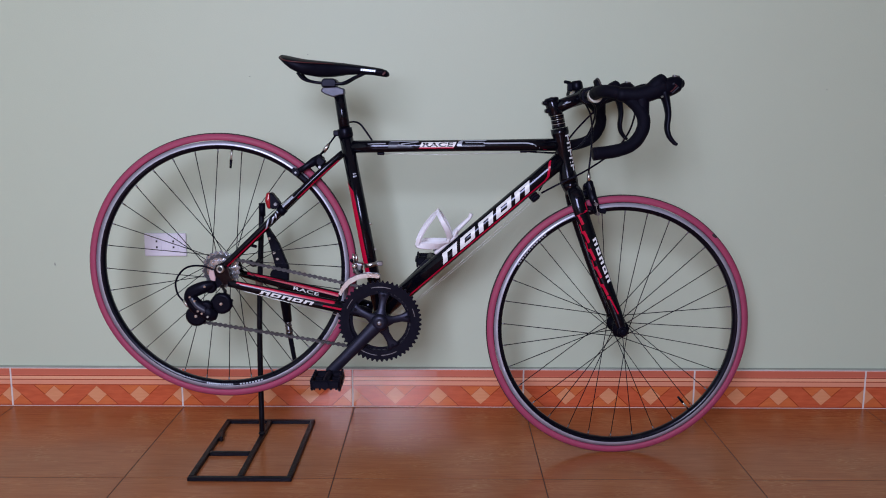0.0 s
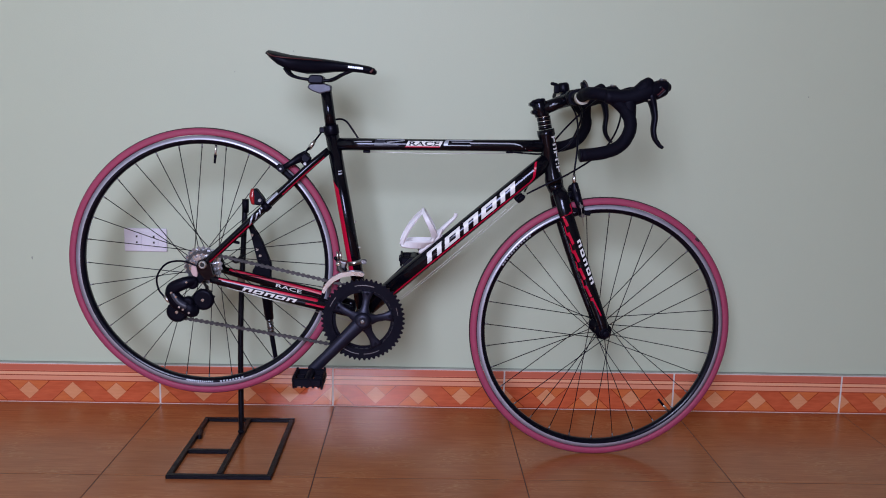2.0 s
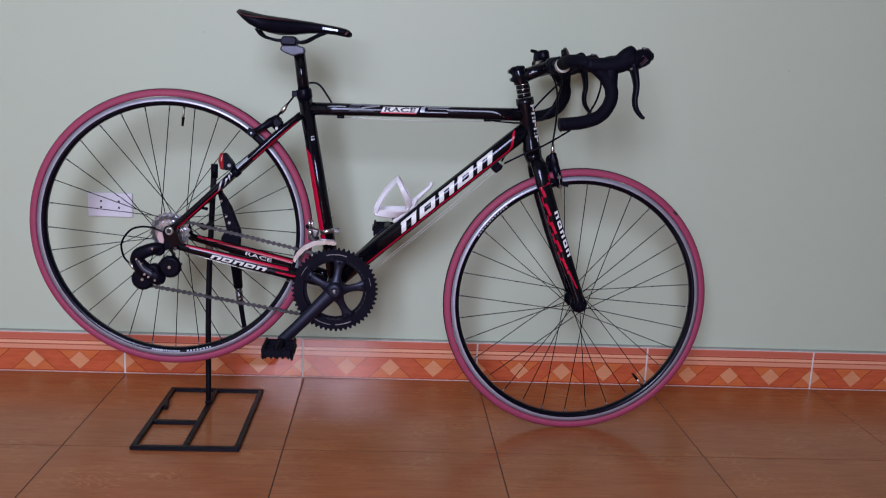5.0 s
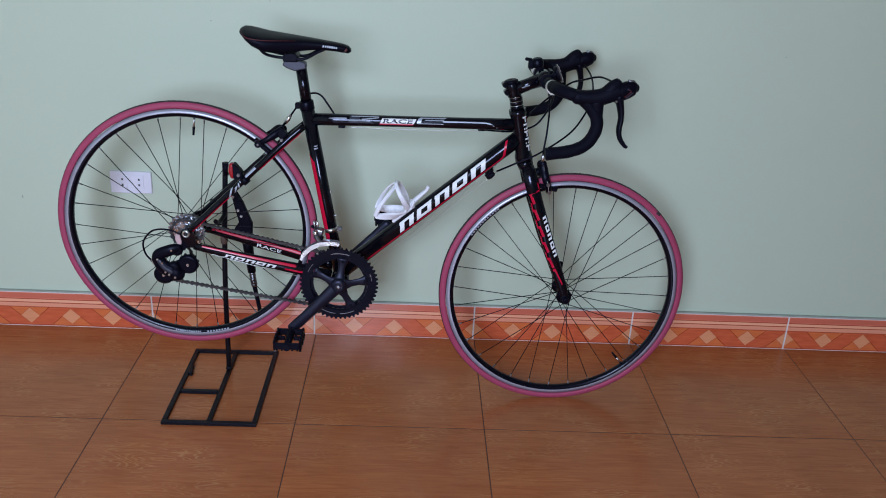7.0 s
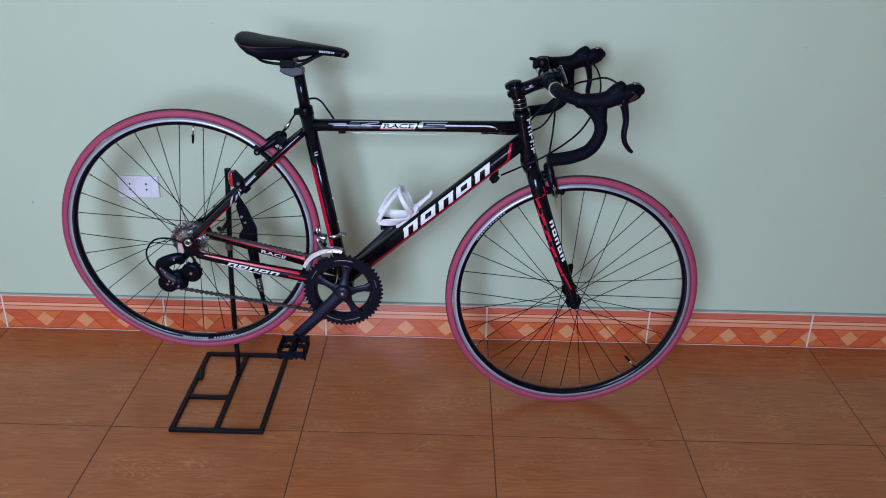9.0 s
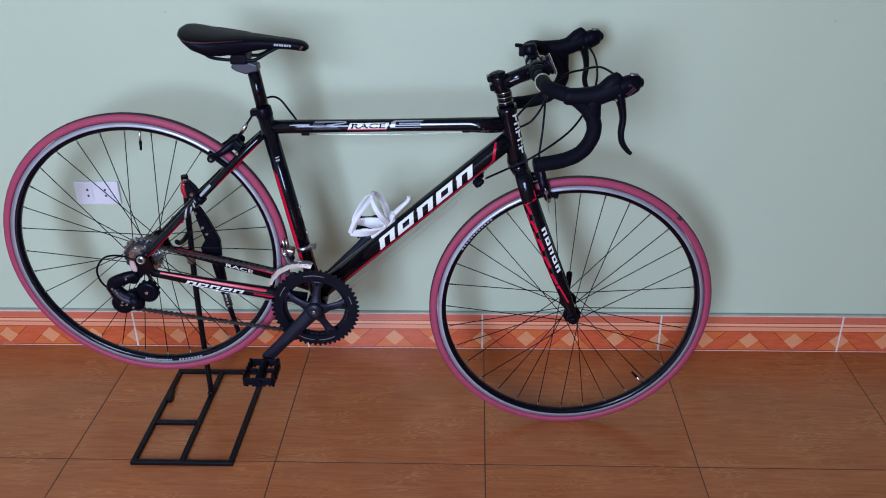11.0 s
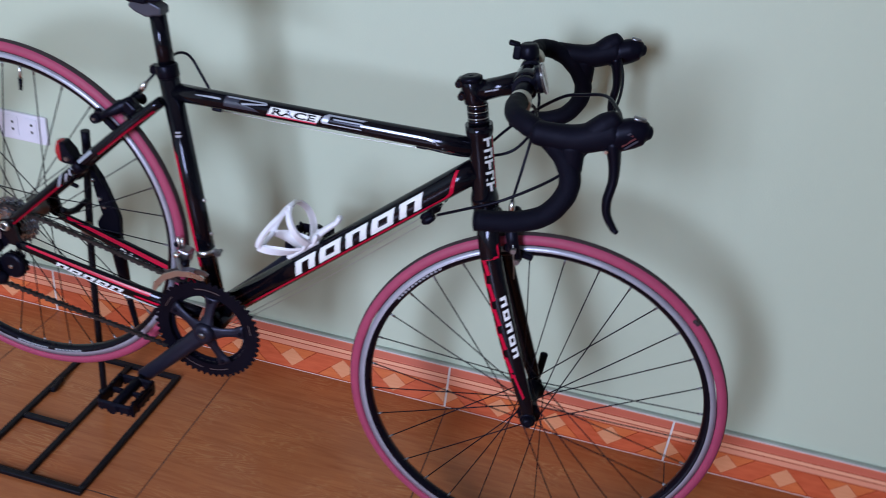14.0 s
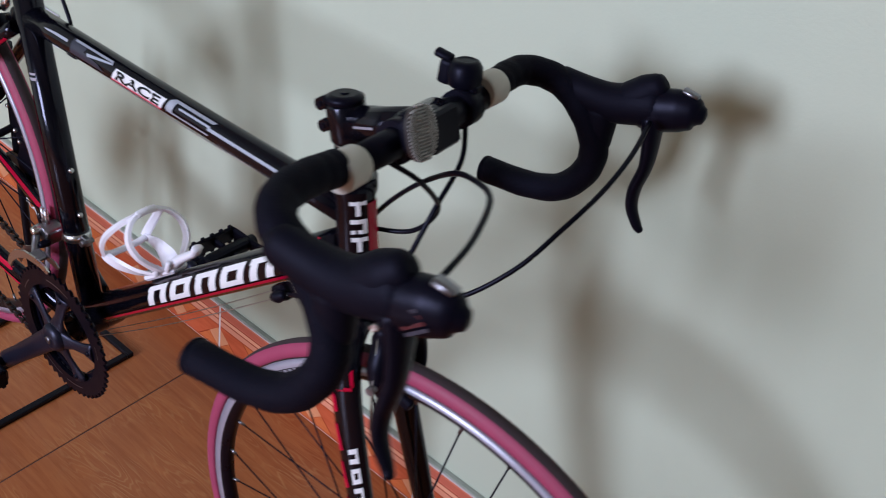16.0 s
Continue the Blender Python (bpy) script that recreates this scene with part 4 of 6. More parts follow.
def cockpit():
    up = (HT_T - HT_B).normalized()
    # headset spacers, stem
    for i in range(3):
        a = HT_T + up * (0.001 + i * 0.0104)
        part("headset_spacer", sweep(bmesh.new(), [a, a + up * 0.0092], 0.0165, 20), PAINT, bike)
        part("spacer_ring", sweep(bmesh.new(), [a + up * 0.0092, a + up * 0.0106], 0.0167, 20), ALU, bike, "thin silver ring")
    s0, s1 = HT_T + up * 0.032 + Vector((-0.002, 0, 0)), HT_T + up * 0.067 + Vector((-0.006, 0, 0))
    bar_c = P(0.102, 0.907, 0.001)
    bm = sweep(bmesh.new(), [s0, s0 + up * 0.003, s1 - up * 0.003, s1], [0.0165, 0.0178, 0.0178, 0.0165], 22)
    stem = part("stem", bm, PAINT, bike, "glossy black handlebar stem")
    mid = s0.lerp(s1, 0.5)
    part("stem_body", sweep(bmesh.new(), [mid + Vector((0.004, 0, 0)), mid.lerp(bar_c, 0.5), bar_c - (bar_c - mid).normalized() * 0.012], [0.0165, 0.0150, 0.0165], 20), PAINT, stem)
    ax = (bar_c - mid).normalized()
    part("stem_clamp", lathe(bmesh.new(), [(0.0175, -0.022), (0.0200, -0.020), (0.0200, 0.020), (0.0175, 0.022)], bar_c, n=24), PAINT, stem)
    part("face_plate", block(bar_c + ax * 0.0185, (0.010, 0.040, 0.034), ax.to_track_quat("X", "Z").to_matrix(), 0.003), ANOD, stem)
    part("top_cap", sweep(bmesh.new(), [s1, s1 + up * 0.005, s1 + up * 0.0075], [0.0175, 0.0172, 0.012], 22), ANOD, stem)
    part("cap_bolt", sweep(bmesh.new(), [s1 + up * 0.0075, s1 + up * 0.0085], 0.0040, 12), ANOD, stem)
    for k in (0.25, 0.8):
        c = s0.lerp(s1, k) + Vector((-0.019, 0, 0.001))
        bm = sweep(bmesh.new(), [c + Vector((0, -0.014, 0)), c + Vector((0, 0.014, 0))], 0.0058, 12)
        part("clamp_lug", bm, PAINT, stem)
        part("pinch_bolt", sweep(bmesh.new(), [c + Vector((0, -0.0158, 0)), c + Vector((0, -0.013, 0))], 0.0030, 10), ANOD, stem)
    bm = bmesh.new()
    d = (bar_c - mid).normalized()
    wrap(bm, mid, bar_c, 0.0162, 0.0155, [[(0.020 + 0.0026 * i, -0.0005), (0.0219 + 0.0026 * i, -0.0005), (0.0219 + 0.0026 * i, 0.0017), (0.020 + 0.0026 * i, 0.0017)] for i in range(8)], 0.0008)
    part("stem_mark", bm, SILVER, stem, "row of tiny pale bars")
    # handlebar and tape
    bm = sweep(bmesh.new(), [bar_c + Vector((0, -0.10, 0)), bar_c + Vector((0, -0.045, 0)), bar_c + Vector((0, -0.03, 0)), bar_c + Vector((0, 0.03, 0)), bar_c + Vector((0, 0.045, 0)), bar_c + Vector((0, 0.10, 0))], [0.0122, 0.0130, 0.0157, 0.0157, 0.0130, 0.0122], 18)
    hb = part("handlebar", bm, ANOD, bike, "black drop handlebar wrapped in black tape")
    for s in (-1, 1):
        run = [(0.102, 0.118, 0.910), (0.103, 0.132, 0.911), (0.106, 0.152, 0.913), (0.117, 0.182, 0.913), (0.137, 0.203, 0.910), (0.161, 0.209, 0.902), (0.186, 0.210, 0.881), (0.199, 0.211, 0.855), (0.195, 0.212, 0.828), (0.173, 0.213, 0.800), (0.137, 0.214, 0.785), (0.084, 0.215, 0.7775)]
        pts = []
        for x, y, z in run:
            low = max(0.0, min(1.0, (0.897 - z) / 0.12))
            fore = max(0.0, min(1.0, (y - 0.15) / 0.05)) * (1 - low)
            back = 0.069 * y * (y > 0.1) * min(1, (y - 0.1) / 0.08)
            pts.append(P(x - back - 0.001 * fore + 0.007 * low, z + 0.002 * fore, s * y * (0.922 + 0.034 * low) + 0.001 - 0.0085 * fore - 0.0155 * low))
        pts = spline(pts, 8)
        rr = [0.0141 + 0.0005 * abs(math.sin(i * 0.52)) for i in range(len(pts))]
        part("bar_tape", sweep(bmesh.new(), pts, rr, 18), TAPE, hb, "black handlebar tape")
        e, d = pts[-1], (pts[-1] - pts[-2]).normalized()
        part("end_plug", sweep(bmesh.new(), [e, e + d * 0.003, e + d * 0.0045], [0.0150, 0.0146, 0.010], 18), PLASTIC, hb, "black bar-end plug")
        tz = 0.906 + 0.006 * (s > 0)
        part("finishing_tape", sweep(bmesh.new(), [P(0.102, tz, s * q + 0.001) for q in (0.086, 0.089, 0.109, 0.112)], [0.0145, 0.0160, 0.0164, 0.0160], 20), TAPEW, hb, "band of pale finishing tape")
        shifter(hb, s)
    return bar_c


def shifter(hb, s):
    """Brake and shift lever with its rubber hood."""
    y = s * 0.1965 - 0.0075

    def H(x, z, dy=0.0):
        return P(x - 0.0165, z + 0.003, y + s * dy)

    path = [H(0.150, 0.9040), H(0.180, 0.9030), H(0.205, 0.905), H(0.228, 0.9135), H(0.246, 0.9210)]
    part("lever_hood", rounded(path, [0.0160, 0.0178, 0.0192, 0.0202, 0.0190], 18, 0.86, (0, 1, 0)), RUBBER, hb, "black rubber lever hood")
    part("hood_web", rounded([H(0.198, 0.894), H(0.200, 0.878), H(0.2025, 0.860)], [0.0175, 0.0160, 0.0140], 16, 0.86, (0, 1, 0)), RUBBER, hb, "flared base of the rubber hood")
    part("hood_horn", rounded([H(0.222, 0.915), H(0.2350, 0.929), H(0.2440, 0.9385)], [0.0180, 0.0168, 0.0128], 18, 0.86, (0, 1, 0)), RUBBER, hb, "raised end of the rubber hood")
    part("lever_head", rounded([H(0.234, 0.912), H(0.252, 0.918), H(0.268, 0.924), H(0.281, 0.9275), H(0.2875, 0.928)], [0.0190, 0.0208, 0.0198, 0.0160, 0.0095], 18, 0.76, (0, 1, 0)), ANOD, hb, "glossy black lever head")
    bm = bmesh.new()
    for k, m in enumerate((0, 1, 1, 0)):
        x, z = 0.2500 + 0.0034 * k, 0.9160 - 0.0028 * k
        q = ((x, z, 0.0142), (x + 0.014, z + 0.0135, 0.0150), (x + 0.0162, z + 0.0120, 0.0150), (x + 0.0022, z - 0.0015, 0.0142))
        bm.faces.new([bm.verts.new(H(*v)) for v in q]).material_index = m
    part("badge", bm, [GREYBLUE, REDDARK], hb, "slanted silver and red badge stripes")
    blade = ((0.247, 0.908), (0.2535, 0.885), (0.2570, 0.860), (0.2545, 0.834), (0.2580, 0.815), (0.2685, 0.800), (0.2745, 0.7955))
    tip = [H(x, z, 0.0075 * k / 6) + Vector((0, -0.013 * k / 6, 0)) for k, (x, z) in enumerate(blade)]
    part("brake_lever", rounded(tip, [0.0110, 0.0082, 0.0066, 0.0064, 0.0058, 0.0048, 0.0036], 12, [1.45, 1.5, 1.6, 1.5, 1.3, 1.2, 1.1], (0, 1, 0)), ANOD, hb, "curved black brake lever blade")
    part("pivot_pin", sweep(bmesh.new(), [H(0.240, 0.8990, 0.010), H(0.240, 0.8990, 0.0158)], 0.0024, 10), ALU, hb, "tiny steel pin")
    part("clear_cap", rounded([H(0.2665, 0.9440), H(0.2800, 0.9425)], [0.0030, 0.0026], 10, 2.0, (0, 1, 0)), STEEL, hb, "small clear cap")


STEER[0] = BAR_TURNED
bar_c = cockpit()
STEER[0] = None


def cables():
    def run(name, pts, r=0.0024, m=CABLE, label=""):
        part(name, sweep(bmesh.new(), spline([P(x, z, y) for x, y, z in pts], 7), r, 8), m, bike, label)

    run("shift_cable", [(0.226, 0.176, 0.915), (0.236, 0.130, 0.902), (0.238, 0.085, 0.884), (0.231, 0.043, 0.860), (0.211, 0.014, 0.818), (0.172, -0.012, 0.774), (0.100, -0.033, 0.728), (0.040, -0.034, 0.698), (-0.003, -0.026, 0.674)])
    run("shift_cable", [(0.250, -0.185, 0.925), (0.248, -0.155, 0.930), (0.240, -0.118, 0.932), (0.220, -0.072, 0.932), (0.188, -0.040, 0.917), (0.156, -0.026, 0.902), (0.100, 0.004, 0.846), (0.052, 0.024, 0.782), (0.020, 0.036, 0.715), (-0.003, 0.026, 0.674)])
    run("brake_cable", [(0.106, 0.062, 0.896), (0.120, 0.045, 0.868), (0.122, 0.014, 0.830), (0.118, -0.008, 0.780), (0.1125, -0.018, 0.735), (0.111, -0.022, 0.722)])
    run("brake_cable", [(0.108, -0.045, 0.896), (0.124, -0.016, 0.872), (0.120, 0.024, 0.826), (0.095, 0.028, 0.786), (0.058, 0.018, 0.772), (0.030, 0.010, 0.7695), (0.004, 0.003, 0.7705), (-0.042, 0.0, 0.7735)])
    run("brake_cable", [(-0.409, 0.009, 0.784), (-0.416, 0.013, 0.796), (-0.433, 0.015, 0.821), (-0.446, 0.018, 0.837), (-0.461, 0.023, 0.843), (-0.480, 0.027, 0.838), (-0.500, 0.022, 0.819), (-0.516, 0.008, 0.797), (-0.528, 0.0, 0.781)])
    run("derailleur_cable", [(-0.742, -0.056, 0.440), (-0.790, -0.062, 0.482), (-0.830, -0.060, 0.497), (-0.870, -0.056, 0.490), (-0.895, -0.052, 0.458), (-0.893, -0.050, 0.425), (-0.878, -0.050, 0.405)])
    # bare wires
    run("bare_wire", [(0.004, 0.0, 0.7725), (-0.20, 0.0, 0.766), (-0.392, 0.0, 0.766)], 0.0009, WIRE, "thin bare cable under the top tube")
    for y in (-0.012, 0.010):
        run("bare_wire", [(-0.003, y * 2, 0.672), (-0.20, y * 1.5, 0.492), (-0.385, y, 0.335)], 0.0006, WIRE, "thin bare cable under the down tube")
    run("bare_wire", [(-0.385, -0.02, 0.335), (-0.60, -0.055, 0.400), (-0.745, -0.056, 0.438)], 0.0009, WIRE, "thin bare cable under the chain stay")
    # stops, adjusters
    for x, z in ((-0.395, 0.7665), (-0.046, 0.7735)):
        part("cable_stop", rounded([P(x - 0.007, z), P(x + 0.007, z)], 0.0036, 10), PLASTIC, bike)
    for s in (-1, 1):
        c = P(-0.010, 0.668, s * 0.026)
        d = Vector((-0.76, 0, -0.65))
        part("cable_adjuster", rounded([c, c + d * 0.010, c + d * 0.018], [0.0050, 0.0075, 0.0050], 12), PLASTIC, bike, "black cable adjuster")
        part("cable_boss", block(c + d * 0.012 + Vector((0, -s * 0.008, 0.002)), (0.022, 0.014, 0.018), Euler((0, radians(-40), 0)).to_matrix(), 0.003), PLASTIC, bike)


cables()


def seat():
    up = (ST_T - ST_B).normalized()
    a, b = ST_T - up * 0.01, P(-0.4945, 0.913)
    part("seatpost", sweep(bmesh.new(), [a, b], 0.0136, 20), PAINT, bike, "glossy black seatpost")
    bm = plate(bmesh.new(), [(-0.508, 0.902), (-0.480, 0.909), (-0.481, 0.922), (-0.500, 0.928), (-0.533, 0.926), (-0.538, 0.916), (-0.528, 0.909)], BY - 0.014, BY + 0.014)
    bmesh.ops.bevel(bm, geom=bm.edges[:], offset=0.003, segments=2, affect="EDGES", profile=0.5)
    part("post_head", bm, POSTHEAD, bike, "grey seatpost head")
    bm = plate(bmesh.new(), [(-0.534, 0.926), (-0.500, 0.926), (-0.497, 0.940), (-0.505, 0.9465), (-0.529, 0.9465), (-0.535, 0.938)], BY - 0.026, BY + 0.026)
    bmesh.ops.bevel(bm, geom=bm.edges[:], offset=0.003, segments=2, affect="EDGES", profile=0.5)
    part("rail_clamp", bm, ANOD, bike, "black saddle rail clamp")
    # saddle shell: rings of half sections from tail to nose
    xs = [-0.634, -0.628, -0.616, -0.600, -0.575, -0.545, -0.510, -0.475, -0.440, -0.410, -0.390, -0.379, -0.373]
    tops = [0.9990, 1.0015, 1.0000, 0.9965, 0.9915, 0.9885, 0.9855, 0.9820, 0.9775, 0.9735, 0.9700, 0.9660, 0.9600]
    half = [0.030, 0.050, 0.066, 0.0725, 0.0695, 0.058, 0.041, 0.0300, 0.0235, 0.0205, 0.0190, 0.0165, 0.0080]
    skirt = [0.9950, 0.9890, 0.9790, 0.9670, 0.9550, 0.9500, 0.9510, 0.9555, 0.9570, 0.9545, 0.9515, 0.9500, 0.9530]
    bm = bmesh.new()
    rings = []
    m = 22
    for x, t, w, k in zip(xs, tops, half, skirt):
        ring = []
        for j in range(m + 1):
            u = -1 + 2 * j / m
            a = abs(u)
            if a < 0.68:
                q = a / 0.68
                yy, zz = w * 0.97 * q, t - (0.004 + 0.10 * w) * q ** 3
            else:
                q = (a - 0.68) / 0.32
                shoulder = t - (0.004 + 0.10 * w)
                yy, zz = w * (0.97 + 0.03 * math.sin(q * math.pi)) - 0.006 * q * q, shoulder + (k - shoulder) * q
            ring.append(bm.verts.new((x, BY + (yy if u > 0 else -yy), zz)))
        rings.append(ring)
    for a, b in zip(rings, rings[1:]):
        for j in range(m):
            f = bm.faces.new((a[j], a[j + 1], b[j + 1], b[j]))
            f.smooth = True
    bm.faces.new(rings[0])
    bm.faces.new(rings[-1])
    for a, b in zip(rings, rings[1:]):
        bm.faces.new((a[0], b[0], b[m], a[m]))
    sd = part("saddle", bm, LEATHER, bike, "slim black saddle with dark red edging")
    # red piping following the tail's flank and the crown edge
    for s in (-1, 1):
        p = spline([P(-0.629, 0.997, s * 0.034), P(-0.622, 0.9905, s * 0.057), P(-0.606, 0.9850, s * 0.0690), P(-0.575, 0.9820, s * 0.0690), P(-0.54, 0.9805, s * 0.0562), P(-0.50, 0.9790, s * 0.0375)], 5)
        part("piping", sweep(bmesh.new(), p, [0.0010, 0.0014, 0.0014, 0.0010, 0.0006], 8), REDDARK, sd, "dark red piping")
        bm = rounded([P(-0.382, 0.9612, s * 0.0172), P(-0.387, 0.9555, s * 0.0180)], 0.0025, 8, 0.4, (0, 1, 0))
        part("nose_patch", bm, REDDARK, sd, "dark red nose patch")
        pr = spline([P(-0.590, 0.960, s * 0.030), P(-0.575, 0.944, s * 0.028), P(-0.545, 0.9365, s * 0.023), P(-0.500, 0.934, s * 0.022), P(-0.480, 0.936, s * 0.021), P(-0.455, 0.949, s * 0.014), P(-0.430, 0.960, s * 0.009)], 5)
        part("rail", sweep(bmesh.new(), pr, 0.0036, 10), ANOD, sd, "black saddle rail")
    bm = bmesh.new()
    for i in range(7):
        x = -0.4395 + i * 0.0051
        yy = BY - 0.0243 + i * 0.00042
        z = 0.9668 - i * 0.00050
        vs = [bm.verts.new(v) for v in ((x, yy, z - 0.0022), (x + 0.0036, yy, z - 0.0024), (x + 0.0044, yy, z + 0.0024), (x + 0.0008, yy, z + 0.0026))]
        bm.faces.new(vs)
    part("saddle_mark", bm, SILVER, sd, "row of tiny white bars")


seat()


def calipers():
    # front brake: arms around the tyre ahead of the fork crown
    STEER[0] = TURNED
    fb = part("front_brake", lathe(bmesh.new(), [(0.008, -0.010), (0.0105, -0.008), (0.0105, 0.012), (0.008, 0.014)], P(0.1035, 0.668), axis=(1, 0, 0.3), n=16), ANOD, bike, "black side-pull brake caliper")
    for s in (-1, 1):
        pts = [P(0.113, 0.700 if s < 0 else 0.690, -0.022 if s < 0 else 0.016), P(0.116, 0.684, s * 0.024), P(0.121, 0.662, s * 0.034), P(0.129, 0.640, s * 0.032), P(0.134, 0.624, s * 0.024)]
        part("brake_arm", rounded(pts, [0.0085, 0.0105, 0.0100, 0.0085, 0.0075], 12, 0.7, (0, 1, 0)), ANOD, fb)
        part("brake_pad", block(P(0.133, 0.632, s * 0.0155), (0.050, 0.009, 0.011), Euler((0, radians(13), 0)).to_matrix(), 0.002), PLASTIC, fb, "black rubber brake pad")
        part("pad_bolt", sweep(bmesh.new(), [P(0.134, 0.624, s * 0.026), P(0.134, 0.624, s * 0.037)], [0.0055, 0.0045], 10), STEEL, fb, "small steel bolt")
    part("barrel_adjuster", sweep(bmesh.new(), [P(0.111, 0.724, -0.022), P(0.1115, 0.712, -0.022), P(0.112, 0.700, -0.022)], [0.0035, 0.0052, 0.0040], 10), ALU, fb, "silver barrel adjuster")
    part("bare_wire", sweep(bmesh.new(), [P(0.112, 0.700, -0.0265), P(0.127, 0.645, -0.044), P(0.135, 0.600, -0.047)], 0.0008, 6), WIRE, fb)
    part("anchor_bolt", sweep(bmesh.new(), [P(0.1265, 0.648, -0.035), P(0.1265, 0.648, -0.048)], 0.0044, 10), STEEL, fb, "steel cable anchor bolt")
    STEER[0] = None
    # rear brake above the seat stays
    rb = part("rear_brake", lathe(bmesh.new(), [(0.008, -0.010), (0.0105, -0.008), (0.0105, 0.012), (0.008, 0.014)], P(-0.546, 0.741), axis=(-0.72, 0, 0.69), n=16), ANOD, bike, "black side-pull rear brake caliper")
    for s in (-1, 1):
        pts = [P(-0.540, 0.758 if s < 0 else 0.750, s * 0.018), P(-0.556, 0.748, s * 0.026), P(-0.575, 0.736, s * 0.034), P(-0.592, 0.726, s * 0.031), P(-0.603, 0.722, s * 0.024)]
        part("brake_arm", rounded(pts, [0.0095, 0.0105, 0.0070, 0.0062, 0.0085], 12, 0.7, (0, 1, 0)), ANOD, rb)
        part("brake_pad", block(P(-0.590, 0.713, s * 0.0155), (0.052, 0.009, 0.011), Euler((0, radians(41), 0)).to_matrix(), 0.002), PLASTIC, rb, "black rubber brake pad")
        part("pad_bolt", sweep(bmesh.new(), [P(-0.598, 0.723, s * 0.028), P(-0.598, 0.723, s * 0.040)], [0.0098, 0.0085], 14), ANOD, rb)
        part("bolt_head", sweep(bmesh.new(), [P(-0.598, 0.723, s * 0.0395), P(-0.598, 0.723, s * 0.0425)], 0.0026, 10), STEEL, rb, "dull steel bolt head")
    part("barrel_adjuster", sweep(bmesh.new(), [P(-0.520, 0.791), P(-0.528, 0.780), P(-0.536, 0.769)], [0.0032, 0.0058, 0.0042], 10), ALU, rb, "silver barrel adjuster")
    part("caliper_body", block(P(-0.541, 0.748, -0.020), (0.024, 0.020, 0.022), Euler((0, radians(40), 0)).to_matrix(), 0.004, 2), ANOD, rb)
    part("cable_boot", sweep(bmesh.new(), [P(-0.534, 0.772, -0.006), P(-0.556, 0.748, -0.026)], [0.003, 0.0018], 8), CABLE, rb)
    part("anchor_bolt", sweep(bmesh.new(), [P(-0.540, 0.736, -0.028), P(-0.540, 0.736, -0.040)], 0.0036, 10), STEEL, rb, "silver anchor bolt")


calipers()


def toothed(bm, c, r_in, r_out, teeth, y0, y1, depth=0.0042):
    n = teeth * 4
    ring = {}
    for j, y in enumerate((y0, y1)):
        for k in range(n):
            a = 2 * math.pi * k / n
            ro = r_out if k % 4 in (1, 2) else r_out - depth
            ring[j, k] = (bm.verts.new(c + Vector((math.cos(a) * r_in, y, math.sin(a) * r_in))), bm.verts.new(c + Vector((math.cos(a) * ro, y, math.sin(a) * ro))))
    for k in range(n):
        q = (k + 1) % n
        bm.faces.new((ring[0, k][0], ring[0, q][0], ring[0, q][1], ring[0, k][1]))
        bm.faces.new((ring[1, k][0], ring[1, k][1], ring[1, q][1], ring[1, q][0]))
        bm.faces.new((ring[0, k][1], ring[0, q][1], ring[1, q][1], ring[1, k][1]))
        bm.faces.new((ring[0, k][0], ring[1, k][0], ring[1, q][0], ring[0, q][0]))
    return bm


def pedal(parent, c, s):
    """Platform pedal with a toothed cage; s: -1 outwards to the viewer."""
    ax = sweep(bmesh.new(), [c + Vector((0, -s * 0.055, 0)), c + Vector((0, -s * 0.03, 0)), c + Vector((0, s * 0.048, 0))], [0.0075, 0.010, 0.0095], 14)
    pd = part("pedal", ax, PLASTIC, parent, "black platform pedal with toothed cage")
    for sx in (-1, 1):
        tall = 0.024 if sx < 0 else 0.028
        bm = block(c + Vector((sx * 0.0325, 0, -0.001)), (0.0062, 0.078, tall), None, 0.002)
        for k in range(5):
            for sz in (-1, 1):
                box(bm, c + Vector((sx * 0.0325, -0.0320 + 0.0160 * k, -0.001 + sz * (tall / 2 + 0.001))), (0.0052, 0.0060, 0.0045), None, 0.0008)
        part("cage_side", bm, PLASTIC, pd)
        part("cage_web", block(c + Vector((sx * 0.0205, 0.004, 0)), (0.020, 0.007, 0.012), None, 0.002), PLASTIC, pd)
    for k in (-0.0385, 0.0385):
        bm = block(c + Vector((0, k, 0)), (0.066, 0.008, 0.019), None, 0.003)
        for q in range(5):
            box(bm, c + Vector((-0.026 + 0.013 * q, k, -0.0105)), (0.005, 0.006, 0.005), None, 0.001)
        part("cage_end", bm, PLASTIC, pd)
    part("pedal_body", block(c + Vector((0, 0.0, 0)), (0.019, 0.074, 0.018), None, 0.006, 2), PLASTIC, pd)
    for k in (-1, 1):
        part("pedal_reflector", block(c + Vector((k * 0.0368, 0, 0)), (0.004, 0.046, 0.010), None, 0.001), ANOD, pd)


